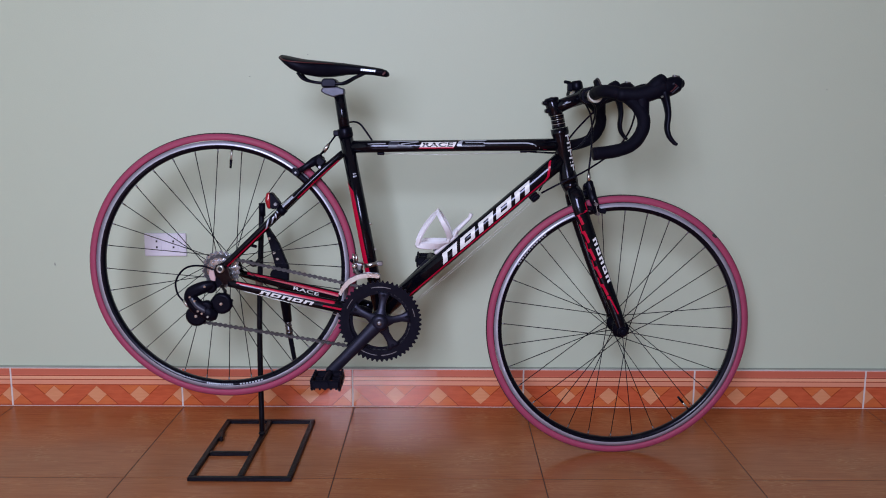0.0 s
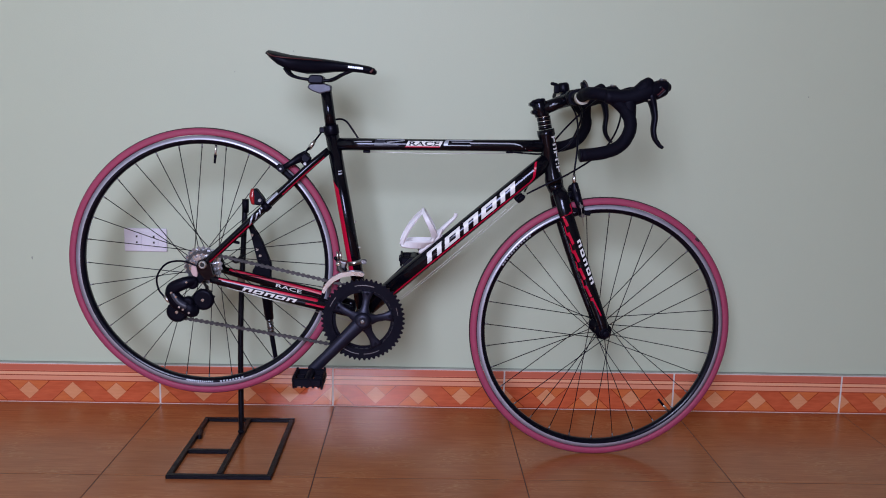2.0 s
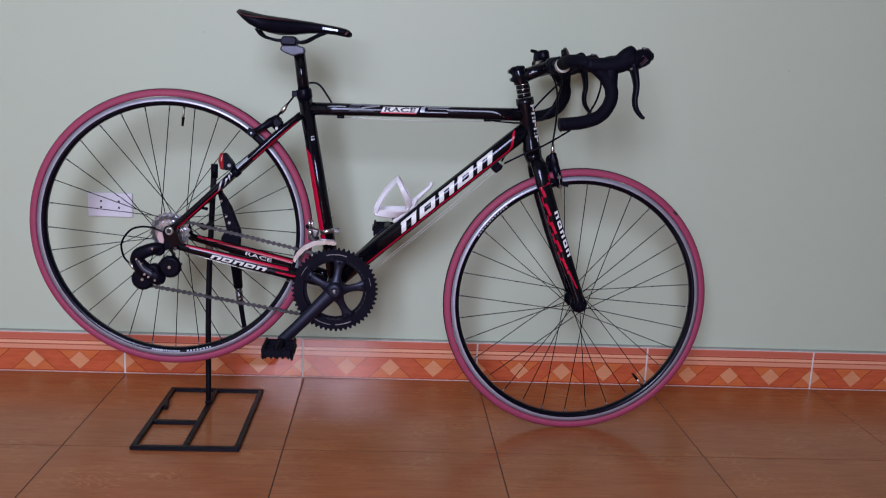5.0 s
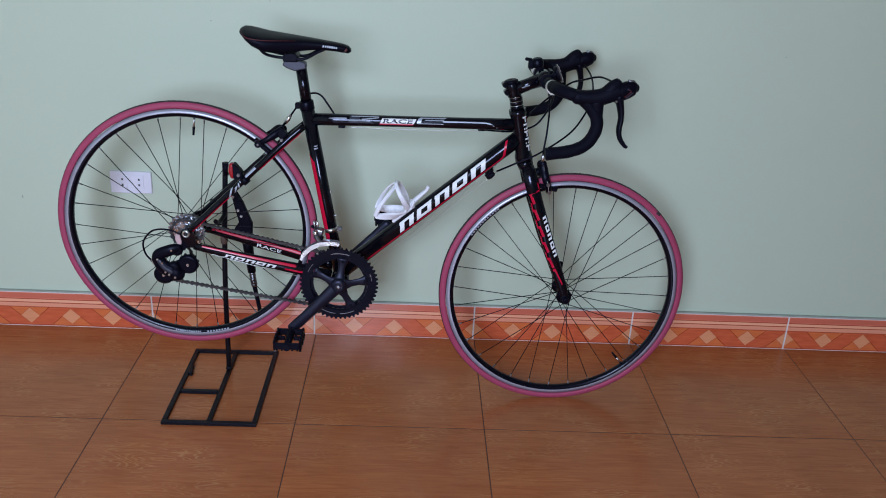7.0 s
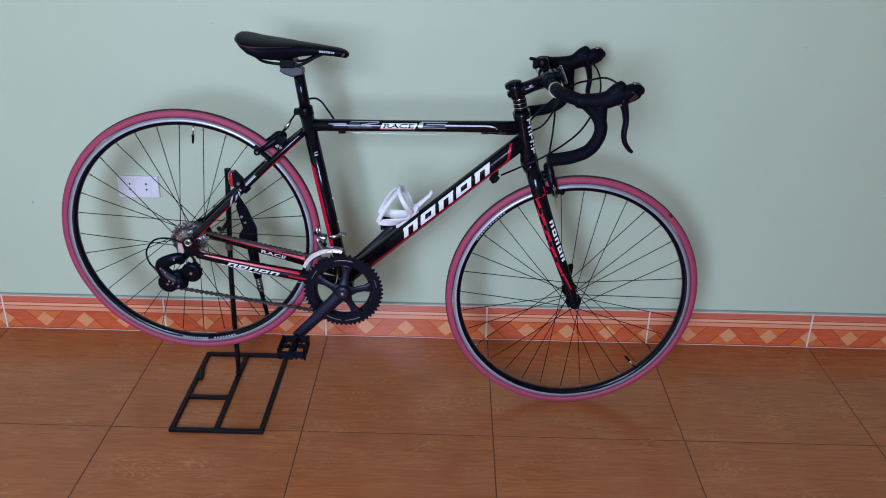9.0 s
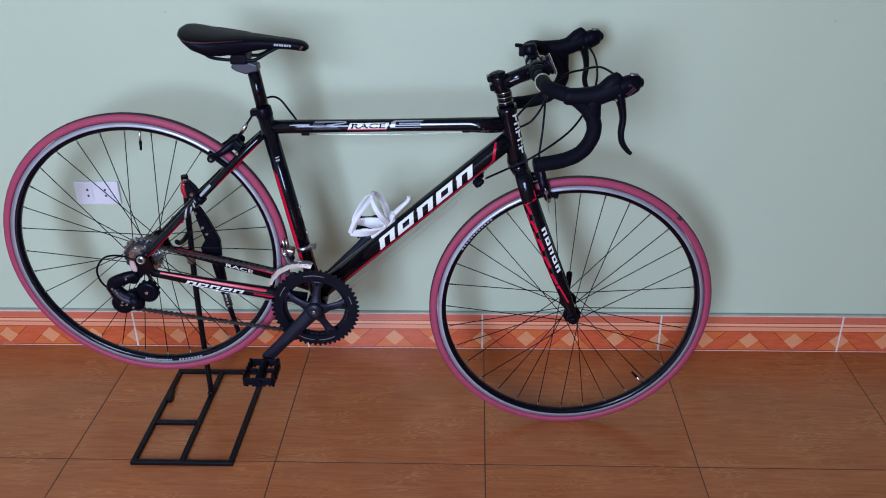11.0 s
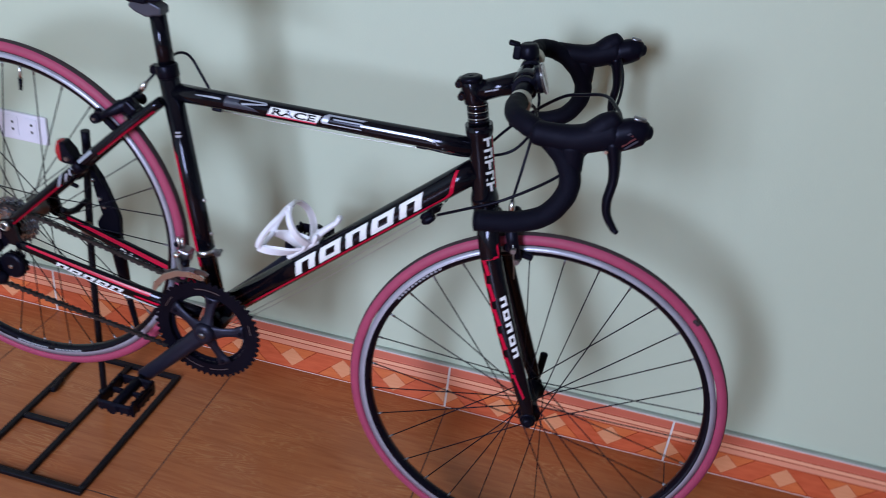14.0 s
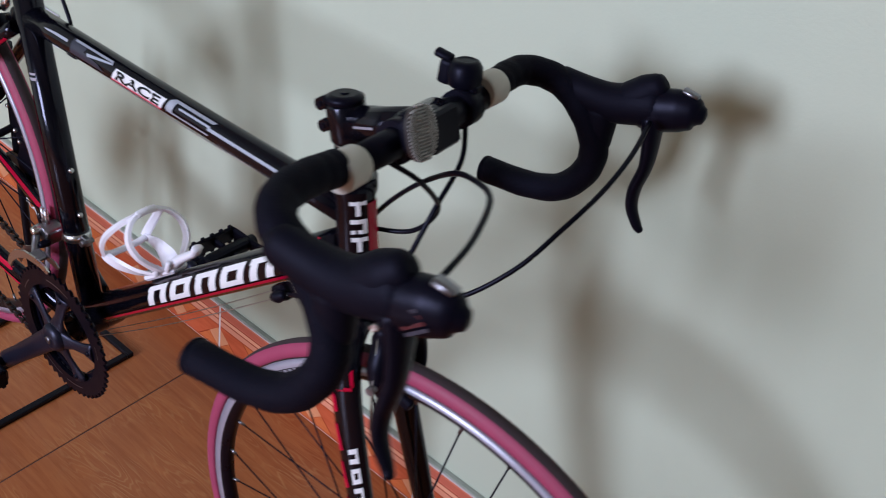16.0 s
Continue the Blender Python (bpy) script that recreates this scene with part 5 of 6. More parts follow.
def drivetrain():
    c = BBP
    cr = part("crankset", lathe(bmesh.new(), [(0.018, -0.052), (0.0215, -0.054), (0.0215, -0.066), (0.017, -0.071), (0.011, -0.073)], c, n=28), CRANKP, bike, "black double crankset")
    part("crank_bolt", lathe(bmesh.new(), [(0.0058, -0.072), (0.0058, -0.0742), (0.003, -0.0750)], c, n=16), STEEL, cr, "dull steel crank bolt")
    part("chainring", toothed(bmesh.new(), c, 0.0755, 0.1030, 52, -0.0535, -0.0500, 0.0055), ANOD, cr, "large black toothed chainring")
    part("chainring", toothed(bmesh.new(), c, 0.0675, 0.0800, 40, -0.0455, -0.0425), ANOD, cr, "small black toothed chainring")
    part("ring_shoulder", lathe(bmesh.new(), [(0.0750, -0.0500), (0.0750, -0.0455), (0.081, -0.0455), (0.081, -0.0500)], c, n=64, closed=True, smooth=False), ANOD, cr)
    # worn marks on the large ring
    bm = bmesh.new()
    for a0, a1, w in ((72, 104, 0.0009), (-128, -96, 0.0008), (-88, -62, 0.0009), (8, 22, 0.0007), (140, 158, 0.0007)):
        n = int((a1 - a0) / 3)
        for k in range(n):
            t0, t1 = radians(a0 + (a1 - a0) * k / n), radians(a0 + (a1 - a0) * (k + 1) / n)
            vs = [bm.verts.new(c + Vector((math.cos(t) * r, -0.0539, math.sin(t) * r))) for t, r in ((t0, 0.0865 - w), (t1, 0.0865 - w), (t1, 0.0865 + w), (t0, 0.0865 + w))]
            bm.faces.new(vs)
    bmesh.ops.remove_doubles(bm, verts=bm.verts, dist=0.0002)
    part_each("ring_mark", bm, STEEL, cr, "worn pale marking on the chainring")
    arm = (Vector((-0.524, 0, 0.229)) - Vector((c.x, 0, c.z))).normalized()
    base = math.atan2(arm.z, arm.x)
    for k in range(5):
        a = base + math.pi + 2 * math.pi * k / 5 + math.pi / 5
        e = Vector((math.cos(a), 0, math.sin(a)))
        bm = sweep(bmesh.new(), spline([c + e * 0.012 + Vector((0, -0.060, 0)), c + e * 0.034 + Vector((0, -0.0565, 0)), c + e * 0.054 + Vector((0, -0.0530, 0)), c + e * 0.074 + Vector((0, -0.0505, 0))], 3), [0.0170, 0.0092, 0.0095, 0.0165], 12, 0.36, (0, 1, 0))
        part("spider_arm", bm, CRANKP, cr)
        part("ring_bolt", lathe(bmesh.new(), [(0.0040, -0.058), (0.0040, -0.050), (0.003, -0.0588)], c + e * 0.067, n=12), ANOD, cr)
    for s in (-1, 1):
        d = arm if s < 0 else -arm
        out = Vector((0, s, 0))
        pts = spline([c + out * 0.060, c + d * 0.05 + out * 0.066, c + d * 0.12 + out * 0.074, c + d * 0.172 + out * 0.077], 4)
        part("crank_arm", rounded(pts, [0.0190, 0.0165, 0.0140, 0.0145], 14, 0.55, (0, 1, 0), per=2), CRANKP, cr, "black crank arm")
        pedal(bike, c + d * 0.172 + out * 0.135, s)
    # cassette
    ca = part("cassette", lathe(bmesh.new(), [(0.016, -0.048), (0.018, -0.046), (0.018, -0.026), (0.012, -0.024)], R_AXLE, n=24), STEEL, bike, "stack of steel sprockets")
    for k, t in enumerate((22, 20, 18, 17, 16, 15, 13, 12)):
        r = t * 0.0127 / (2 * math.pi) + 0.003
        part("sprocket", toothed(bmesh.new(), R_AXLE, 0.017, r, t, -0.0268 - k * 0.0030, -0.0250 - k * 0.0030, 0.0035), SPROCKET if k % 3 else STEEL, ca)
    part("axle_end", lathe(bmesh.new(), [(0.0100, -0.064), (0.0100, -0.071), (0.0075, -0.073), (0.0055, -0.073), (0.0055, -0.0700)], R_AXLE + Vector((0.009, 0, 0.009)), n=20), ALU, ca, "silver axle end")
    # a near-black disc fills the bore, painting its shade
    part("axle_hole", lathe(bmesh.new(), [(0.0052, -0.0725), (0.0052, -0.0733)], R_AXLE + Vector((0.009, 0, 0.009)), n=16), HOLE_SHADE, ca, "near-black disc painting the shade inside the axle end")
    # rear derailleur
    upper = Vector((-0.783, BY - 0.052, 0.404))
    lower = Vector((-0.846, BY - 0.052, 0.373))
    rd = part("rear_derailleur", rounded([Vector((-0.800, BY - 0.068, 0.452)), Vector((-0.822, BY - 0.074, 0.447)), Vector((-0.850, BY - 0.074, 0.434)), Vector((-0.858, BY - 0.072, 0.416))], [0.0120, 0.0150, 0.0158, 0.0145], 16, 0.7, (0, 1, 0)), ANOD, bike, "black rear derailleur")
    part("parallelogram", rounded([Vector((-0.856, BY - 0.070, 0.420)), Vector((-0.842, BY - 0.072, 0.400)), Vector((-0.822, BY - 0.072, 0.388))], [0.0160, 0.0195, 0.0190], 12, 0.7, (0, 1, 0)), ANOD, rd)
    part("knuckle", rounded([Vector((-0.832, BY - 0.072, 0.396)), Vector((-0.812, BY - 0.072, 0.380)), Vector((-0.800, BY - 0.068, 0.376))], [0.0165, 0.0180, 0.0145], 12, 0.7, (0, 1, 0)), PLASTIC, rd)
    part("spring_housing", lathe(bmesh.new(), [(0.010, -0.006), (0.0145, -0.004), (0.0145, 0.008), (0.011, 0.010)], Vector((-0.806, BY - 0.070, 0.446)), n=18), ANOD, rd)
    part("pivot_housing", lathe(bmesh.new(), [(0.009, -0.008), (0.0150, -0.005), (0.0150, 0.010), (0.012, 0.012)], Vector((-0.818, BY - 0.072, 0.398)), n=18), PLASTIC, rd)
    part("hanger", plate(bmesh.new(), [(-0.790, 0.470), (-0.778, 0.456), (-0.788, 0.444), (-0.806, 0.446), (-0.808, 0.462)], BY - 0.066, BY - 0.060), ANOD, rd)
    bm = plate(bmesh.new(), [(-0.8075, 0.489), (-0.7970, 0.487), (-0.7930, 0.470), (-0.7945, 0.461), (-0.8040, 0.462), (-0.8090, 0.474)], BY - 0.0705, BY - 0.0660)
    bmesh.ops.bevel(bm, geom=bm.edges[:], offset=0.001, segments=1, affect="EDGES", profile=0.5)
    part("hanger_plate", bm, HANGPLATE, rd, "pale pinkish hanger plate")
    for name, p, r in (("guide_pulley", upper, 0.0265), ("tension_pulley", lower, 0.0255)):
        bm = toothed(bmesh.new(), p, 0.006, r, 11, -0.003, 0.003, 0.0045)
        part(name, bm, PLASTIC, rd)
        part("pulley_bolt", lathe(bmesh.new(), [(0.0036, -0.017), (0.0036, -0.004), (0.0025, -0.0180)], p, n=12), ALU, rd)
        part("pulley_cover", lathe(bmesh.new(), [(0.0200, -0.0145), (0.0262, -0.011), (0.0262, -0.006)], p, n=20), ANOD, rd)
    for y in (-0.0135, 0.0045):
        d = (lower - upper)
        nrm = Vector((-d.z, 0, d.x)).normalized()
        o = [upper - d * 0.24 + nrm * 0.015, upper - d * 0.24 - nrm * 0.015, upper.lerp(lower, 0.5) - nrm * 0.017, lower + d * 0.20 - nrm * 0.016, lower + d * 0.20 + nrm * 0.016, upper.lerp(lower, 0.5) + nrm * 0.020]
        part("cage_plate", plate(bmesh.new(), [(p.x, p.z) for p in o], upper.y + y, upper.y + y + 0.0022), ANOD, rd)
    for p in ((-0.835, 0.390), (-0.826, 0.384), (-0.842, 0.415), (-0.816, 0.451), (-0.853, 0.425), (-0.812, 0.376)):
        part("limit_screw", lathe(bmesh.new(), [(0.0026, -0.006), (0.0026, 0.0)], Vector((p[0], BY - 0.0815, p[1])), n=8), ALU, rd)
    part("link_plate", rounded([Vector((-0.850, BY - 0.084, 0.420)), Vector((-0.838, BY - 0.086, 0.402)), Vector((-0.820, BY - 0.085, 0.390))], [0.0055, 0.0048, 0.0055], 10, 0.35, (0, 1, 0)), GREYBLUE, rd, "dark grey link plate")
    part("cable_barrel", sweep(bmesh.new(), [Vector((-0.880, BY - 0.050, 0.408)), Vector((-0.866, BY - 0.054, 0.396))], [0.0042, 0.0055], 10), ALU, rd)
    # chain along its loop
    ca_r = 0.0345
    def arc(cc, r, a0, a1, n, y):
        return [Vector((cc.x + math.cos(a0 + (a1 - a0) * k / n) * r, BY + y, cc.z + math.sin(a0 + (a1 - a0) * k / n) * r)) for k in range(n + 1)]
    yr = -0.0395
    loop = arc(c, 0.0775, radians(97), radians(-97), 44, -0.0440)
    loop += arc(lower, 0.0175, radians(-80), radians(-250), 8, -0.050)
    loop += arc(upper, 0.0175, radians(-70), radians(20), 6, -0.050)
    loop += arc(R_AXLE, ca_r + 0.001, radians(180 + 95), radians(180 - 100), 10, yr)
    loop.append(loop[0].copy())
    seg = [0.0]
    for p, q in zip(loop, loop[1:]):
        seg.append(seg[-1] + (q - p).length)
    count = int(seg[-1] / 0.0127)
    bm = bmesh.new()
    cols = [[v[i] for v in loop] for i in range(3)]
    at = lambda t: Vector([float(np.interp(t % seg[-1], seg, col)) for col in cols])
    for k in range(count):
        p, q = at(k * seg[-1] / count), at((k + 1) * seg[-1] / count)
        d = q - p
        turn = d.to_track_quat("X", "Z").to_matrix()
        w = 0.0031 if k % 2 else 0.0021
        for s in (-1, 1):
            box(bm, (p + q) / 2 + Vector((0, s * w, 0)), (d.length * 0.9, 0.0011, 0.0046), turn)
            for e in (p, q):
                box(bm, e + Vector((0, s * w, 0)), (0.0066, 0.0012, 0.0082), turn)
        box(bm, p, (0.0042, 2 * w, 0.0042), turn)
    part("chain", bm, CHAIN, bike, "oily steel chain")
    # front derailleur
    o = [(-0.491, 0.424), (-0.484, 0.437), (-0.468, 0.454), (-0.445, 0.4665), (-0.420, 0.4700), (-0.398, 0.4680), (-0.394, 0.474), (-0.402, 0.479), (-0.424, 0.4805), (-0.450, 0.4765), (-0.475, 0.463), (-0.492, 0.443), (-0.497, 0.428)]
    fdm = part("front_derailleur", plate(bmesh.new(), o, BY - 0.0625, BY - 0.0600), ALU, bike, "silver front derailleur cage")
    part("inner_plate", plate(bmesh.new(), o, BY - 0.0475, BY - 0.0458), STEEL, fdm)
    part("cage_bridge", block(P(-0.430, 0.4760, -0.054), (0.022, 0.016, 0.005), None, 0.001), STEEL, fdm)
    band = lambda z: ST_B.lerp(ST_T, (z - ST_B.z) / (ST_T.z - ST_B.z))
    part("band_clamp", sweep(bmesh.new(), [band(0.4865), band(0.4975)], 0.0182, 24), ALU, fdm, "silver band clamp")
    lug = band(0.4925)
    part("clamp_lug", block(lug + Vector((0.0225, -0.002, 0.0015)), (0.014, 0.008, 0.012), None, 0.0015), STEEL, fdm)
    part("clamp_screw", sweep(bmesh.new(), [lug + Vector((0.026, -0.012, 0.002)), lug + Vector((0.026, 0.006, 0.002))], [0.0042, 0.0042], 10), STEEL, fdm)
    part("swing_body", block(P(-0.4520, 0.4860, -0.020), (0.022, 0.026, 0.028), Euler((0, radians(14), 0)).to_matrix(), 0.004, 2), STEEL, fdm, "dark steel derailleur body")
    part("pivot", rounded([P(-0.4590, 0.4930, -0.030), P(-0.4590, 0.4930, -0.040)], [0.0080, 0.0066], 14), ALU, fdm, "silver pivot head")
    part("pivot", rounded([P(-0.4440, 0.4790, -0.030), P(-0.4440, 0.4790, -0.041)], [0.0060, 0.0050], 12), ANOD, fdm)
    part("outer_link", rounded([P(-0.4600, 0.4890, -0.036), P(-0.4500, 0.4760, -0.045), P(-0.4380, 0.4700, -0.054)], [0.0052, 0.0058, 0.0048], 10), STEEL, fdm)
    for x in (-0.4545, -0.4620):
        part("limit_screw", sweep(bmesh.new(), [P(x, 0.497, -0.022), P(x - 0.002, 0.522, -0.022)], [0.0032, 0.0028], 8), ALU, fdm)
    part("cable_clamp", rounded([P(-0.4640, 0.5010, -0.016), P(-0.4680, 0.5060, -0.024)], [0.0055, 0.0045], 10), ANOD, fdm)


drivetrain()


def oval_plate(centre, turn, ry, rz, x0, x1):
    """A plate with a rounded square outline between two depths of the turned frame."""
    n, bm = 40, bmesh.new()
    outline = []
    for k in range(n):
        a = 2 * math.pi * k / n
        c, q = math.cos(a), math.sin(a)
        outline.append((math.copysign(abs(c) ** 0.78, c), math.copysign(abs(q) ** 0.78, q)))
    rings = [[bm.verts.new(centre + turn @ Vector((x, ry * g * y, rz * g * z))) for y, z in outline] for x, g in ((x0, 0.92), (x0 + 0.001, 1.0), (x1 - 0.001, 1.0), (x1, 0.95))]
    for a, b in zip(rings, rings[1:]):
        for k in range(n):
            bm.faces.new((a[k], a[(k + 1) % n], b[(k + 1) % n], b[k]))
    for g in (rings[0], rings[-1]):
        bm.faces.new(g)
    bmesh.ops.recalc_face_normals(bm, faces=bm.faces)
    return bm


def accessories():
    # kickstand on the wall side of the rear triangle
    o = [(-0.700, 0.574), (-0.690, 0.578), (-0.678, 0.548), (-0.664, 0.532), (-0.640, 0.470), (-0.642, 0.424), (-0.660, 0.414), (-0.684, 0.424), (-0.690, 0.452), (-0.672, 0.474), (-0.686, 0.520)]
    bm = plate(bmesh.new(), o, BY + 0.068, BY + 0.084)
    bmesh.ops.bevel(bm, geom=bm.edges[:], offset=0.003, segments=1, affect="EDGES", profile=0.5)
    ks = part("kickstand", bm, PLASTIC, bike, "black kickstand clamped to the rear stays")
    part("upper_leg", sweep(bmesh.new(), [P(-0.660, 0.436, 0.080), P(-0.655, 0.385, 0.082), P(-0.649, 0.322, 0.084)], [0.0145, 0.0135, 0.0110], 14), PLASTIC, ks)
    bm = bmesh.new()
    for k in range(5):
        a = P(-0.649, 0.322, 0.084).lerp(P(-0.644, 0.278, 0.086), k / 5)
        b = P(-0.649, 0.322, 0.084).lerp(P(-0.644, 0.278, 0.086), (k + 0.55) / 5)
        sweep(bm, [a, b], 0.0092, 12)
    sweep(bm, [P(-0.649, 0.322, 0.084), P(-0.644, 0.278, 0.086)], 0.0076, 12)
    part("adjuster_sleeve", bm, STEEL, ks, "ridged steel adjuster sleeve")
    part("lower_leg", rounded([P(-0.644, 0.280, 0.086), P(-0.639, 0.245, 0.088), P(-0.631, 0.196, 0.090)], [0.0066, 0.0062, 0.0058], 12), PLASTIC, ks)
    part("foot", rounded([P(-0.632, 0.202, 0.090), P(-0.628, 0.181, 0.091)], 0.0075, 12), PLASTIC, ks, "black rubber foot")
    part("clamp_arm", rounded([P(-0.700, 0.572, 0.074), P(-0.716, 0.545, 0.068), P(-0.745, 0.532, 0.066), P(-0.722, 0.524, 0.066)], [0.006, 0.005, 0.0045, 0.004], 10), PLASTIC, ks)
    for x, z in ((-0.688, 0.545), (-0.676, 0.508), (-0.668, 0.492)):
        part("rivet", lathe(bmesh.new(), [(0.0035, -0.004), (0.0035, 0.0), (0.002, -0.0052)], P(x, z, 0.068), n=10), ALU, ks)
    # tail reflector on the seat stay
    o = [(-0.662, 0.674), (-0.654, 0.675), (-0.642, 0.659), (-0.634, 0.648), (-0.638, 0.637), (-0.656, 0.635), (-0.661, 0.640)]
    bm = plate(bmesh.new(), o, BY - 0.055, BY - 0.031)
    bmesh.ops.bevel(bm, geom=bm.edges[:], offset=0.0025, segments=1, affect="EDGES", profile=0.5)
    tr = part("tail_reflector", bm, PLASTIC, bike, "black tail reflector with red lens on the stay")
    part("lens", rounded([P(-0.6615, 0.671, -0.043), P(-0.6635, 0.656, -0.043), P(-0.6605, 0.640, -0.043)], [0.008, 0.0095, 0.008], 14, 1.5, (0, 1, 0)), LENSRED, tr, "red reflector lens")
    a, b = P(-0.640, 0.624, -0.044), P(-0.622, 0.6415, -0.042)
    part("clamp_band", sweep(bmesh.new(), [a + (b - a) * 0.1, a + (b - a) * 0.75], 0.0116, 14), PLASTIC, tr)
    part("clamp_screw", lathe(bmesh.new(), [(0.004, -0.004), (0.004, 0.006)], P(-0.645, 0.648, -0.057), n=10), STEEL, tr)
    STEER[0] = BAR_TURNED
    # bell and front reflector at the bar
    bc = bar_c + Vector((0.008, 0.060, 0.000))
    bl = part("bell", sweep(bmesh.new(), [bar_c + Vector((0, 0.048, 0)), bar_c + Vector((0, 0.068, 0))], 0.0175, 18), PLASTIC, bike, "black bicycle bell")
    dome = bmesh.new()
    lathe(dome, [(0.0140, 0.0165), (0.0152, 0.0178), (0.0156, 0.024), (0.0151, 0.0330), (0.0122, 0.0380), (0.0085, 0.0396), (0.0075, 0.0388), (0.004, 0.0388)], bc + Vector((-0.012, 0.006, 0)), axis=(-0.15, 0, 1), n=28)
    part("dome", dome, ANOD, bl, "glossy black bell dome")
    part("bell_foot", block(bc + Vector((-0.008, 0.006, 0.016)), (0.018, 0.016, 0.014), None, 0.003), PLASTIC, bl)
    part("striker", block(bc + Vector((-0.033, 0.004, 0.023)), (0.013, 0.014, 0.022), None, 0.003, 2), PLASTIC, bl)
    part("striker_pad", rounded([bc + Vector((-0.033, 0.006, 0.0340)), bc + Vector((-0.046, 0.004, 0.0360))], 0.0042, 10, 1.4, (0, 1, 0)), PLASTIC, bl)
    rc = bar_c + Vector((0.022, -0.044, 0.0205))
    fr = part("front_reflector", sweep(bmesh.new(), [bar_c + Vector((0, -0.042, 0)), bar_c + Vector((0, -0.030, 0))], 0.0185, 18), PLASTIC, bike, "clear front reflector on a black clamp")
    part("reflector_arm", rounded([bar_c + Vector((0.010, -0.036, 0.008)), rc + Vector((-0.006, 0, 0))], 0.0065, 10), PLASTIC, fr)
    tilt = Euler((0, radians(-22), 0)).to_matrix()
    part("reflector_back", oval_plate(rc, tilt, 0.0160, 0.0195, -0.006, 0.001), PLASTIC, fr)
    # bed shows as painted dark lines between the pale prisms
    part("reflector_shade_bed", oval_plate(rc, tilt, 0.0187, 0.0224, 0.0005, 0.0046), LENSSHADE, fr, "dark grey lens bed painting shade between the prism rows")
    bm = bmesh.new()
    pitch = 0.0027
    for k in range(-8, 9):                                     # three columns of slanting prism rows
        half = 0.0180 * max(0.0, 1 - abs(k * pitch / 0.0222) ** 2.5) ** 0.40
        for y0, y1, slant in ((-0.0180, -0.0064, 0.20), (-0.0060, 0.0056, -0.10), (0.0060, 0.0180, 0.26)):
            y0, y1 = max(y0, -half), min(y1, half)
            if y1 - y0 < 0.002:
                continue
            lo, hi = k * pitch - slant * 0.5 * (y1 - y0), k * pitch + slant * 0.5 * (y1 - y0)
            rim = [(0.0044, y0, lo - 0.0007), (0.0044, y1, hi - 0.0007), (0.0044, y1, hi + 0.0007), (0.0044, y0, lo + 0.0007), (0.0056, y0, lo + 0.0003), (0.0056, y1, hi + 0.0003)]
            v = [bm.verts.new(rc + tilt @ Vector(p)) for p in rim]
            for f in ((0, 1, 5, 4), (2, 3, 4, 5), (0, 4, 3), (1, 2, 5)):
                bm.faces.new([v[q] for q in f])
    part("lens", bm, LENSCLR, fr, "clear faceted reflector lens")
    STEER[0] = None
    # bottle cage on the down tube
    d = (DT_B - DT_A).normalized()
    up = Vector((-d.z, 0, d.x))
    o0 = DT_A + up * 0.024

    def C(s, h, y=0.0):
        return o0 + d * s + up * h * 0.88 + Vector((0, y - h * 0.11, -h * 0.02))  # leans a little outwards

    def band(pts, widths, thick=0.0048):
        """A flat strap that bends round the bottle's place."""
        way = spline(pts, 6)
        ws = lerps(widths, len(way))
        bm = bmesh.new()
        rings = []
        for k, p in enumerate(way):
            t = (way[min(k + 1, len(way) - 1)] - way[max(k - 1, 0)]).normalized()
            rel = p - C(0.0, 0.046)
            out = rel - d * rel.dot(d)
            out = (out - t * out.dot(t)).normalized()
            across = t.cross(out)
            q = ws[k]
            rings.append([bm.verts.new(p + across * a * q + out * b * thick * 0.5) for a, b in ((-1, -0.6), (-0.75, 1), (0.75, 1), (1, -0.6), (0.6, -1), (-0.6, -1))])
        for a, b in zip(rings, rings[1:]):
            for k in range(6):
                bm.faces.new((a[k], a[(k + 1) % 6], b[(k + 1) % 6], b[k]))
        bm.faces.new(rings[0])
        bm.faces.new(rings[-1][::-1])
        bmesh.ops.recalc_face_normals(bm, faces=bm.faces)
        return bm

    cg = part("bottle_cage", block(C(0.236, 0.001), (0.074, 0.024, 0.009), d.to_track_quat("X", "Z").to_matrix(), 0.003), CAGEW, bike, "white plastic bottle cage on the down tube")
    for s in (-1, 1):
        # broad foot sweeping out to the lower corner
        pts = [C(0.236, 0.003, s * 0.010), C(0.220, 0.015, s * 0.022), C(0.203, 0.034, s * 0.030), C(0.189, 0.049, s * 0.031), C(0.184, 0.056, s * 0.030)]
        part("cage_arm", band(pts, [0.0145, 0.0135, 0.0105, 0.0075, 0.0060]), CAGEW, cg)
        # long arm rising to the hoop
        pts = [C(0.184, 0.056, s * 0.030), C(0.200, 0.067, s * 0.035), C(0.228, 0.079, s * 0.036), C(0.256, 0.086, s * 0.028), C(0.275, 0.089, s * 0.012)]
        part("cage_arm", band(pts, [0.0062, 0.0058, 0.0052, 0.0048, 0.0050]), CAGEW, cg)
        # half of the hoop that holds the bottle
        pts = [C(0.276, 0.089, s * 0.010), C(0.274, 0.080, s * 0.026), C(0.270, 0.060, s * 0.037), C(0.265, 0.036, s * 0.035), C(0.258, 0.014, s * 0.021), C(0.252, 0.004, s * 0.010)]
        part("cage_arm", band(pts, [0.0050, 0.0058, 0.0066, 0.0072, 0.0080, 0.0085]), CAGEW, cg)
    part("cage_bridge", rounded([C(0.186, 0.054, -0.028), C(0.181, 0.052, -0.014), C(0.181, 0.052, 0.014), C(0.186, 0.054, 0.028)], 0.0044, 12), CAGEW, cg)
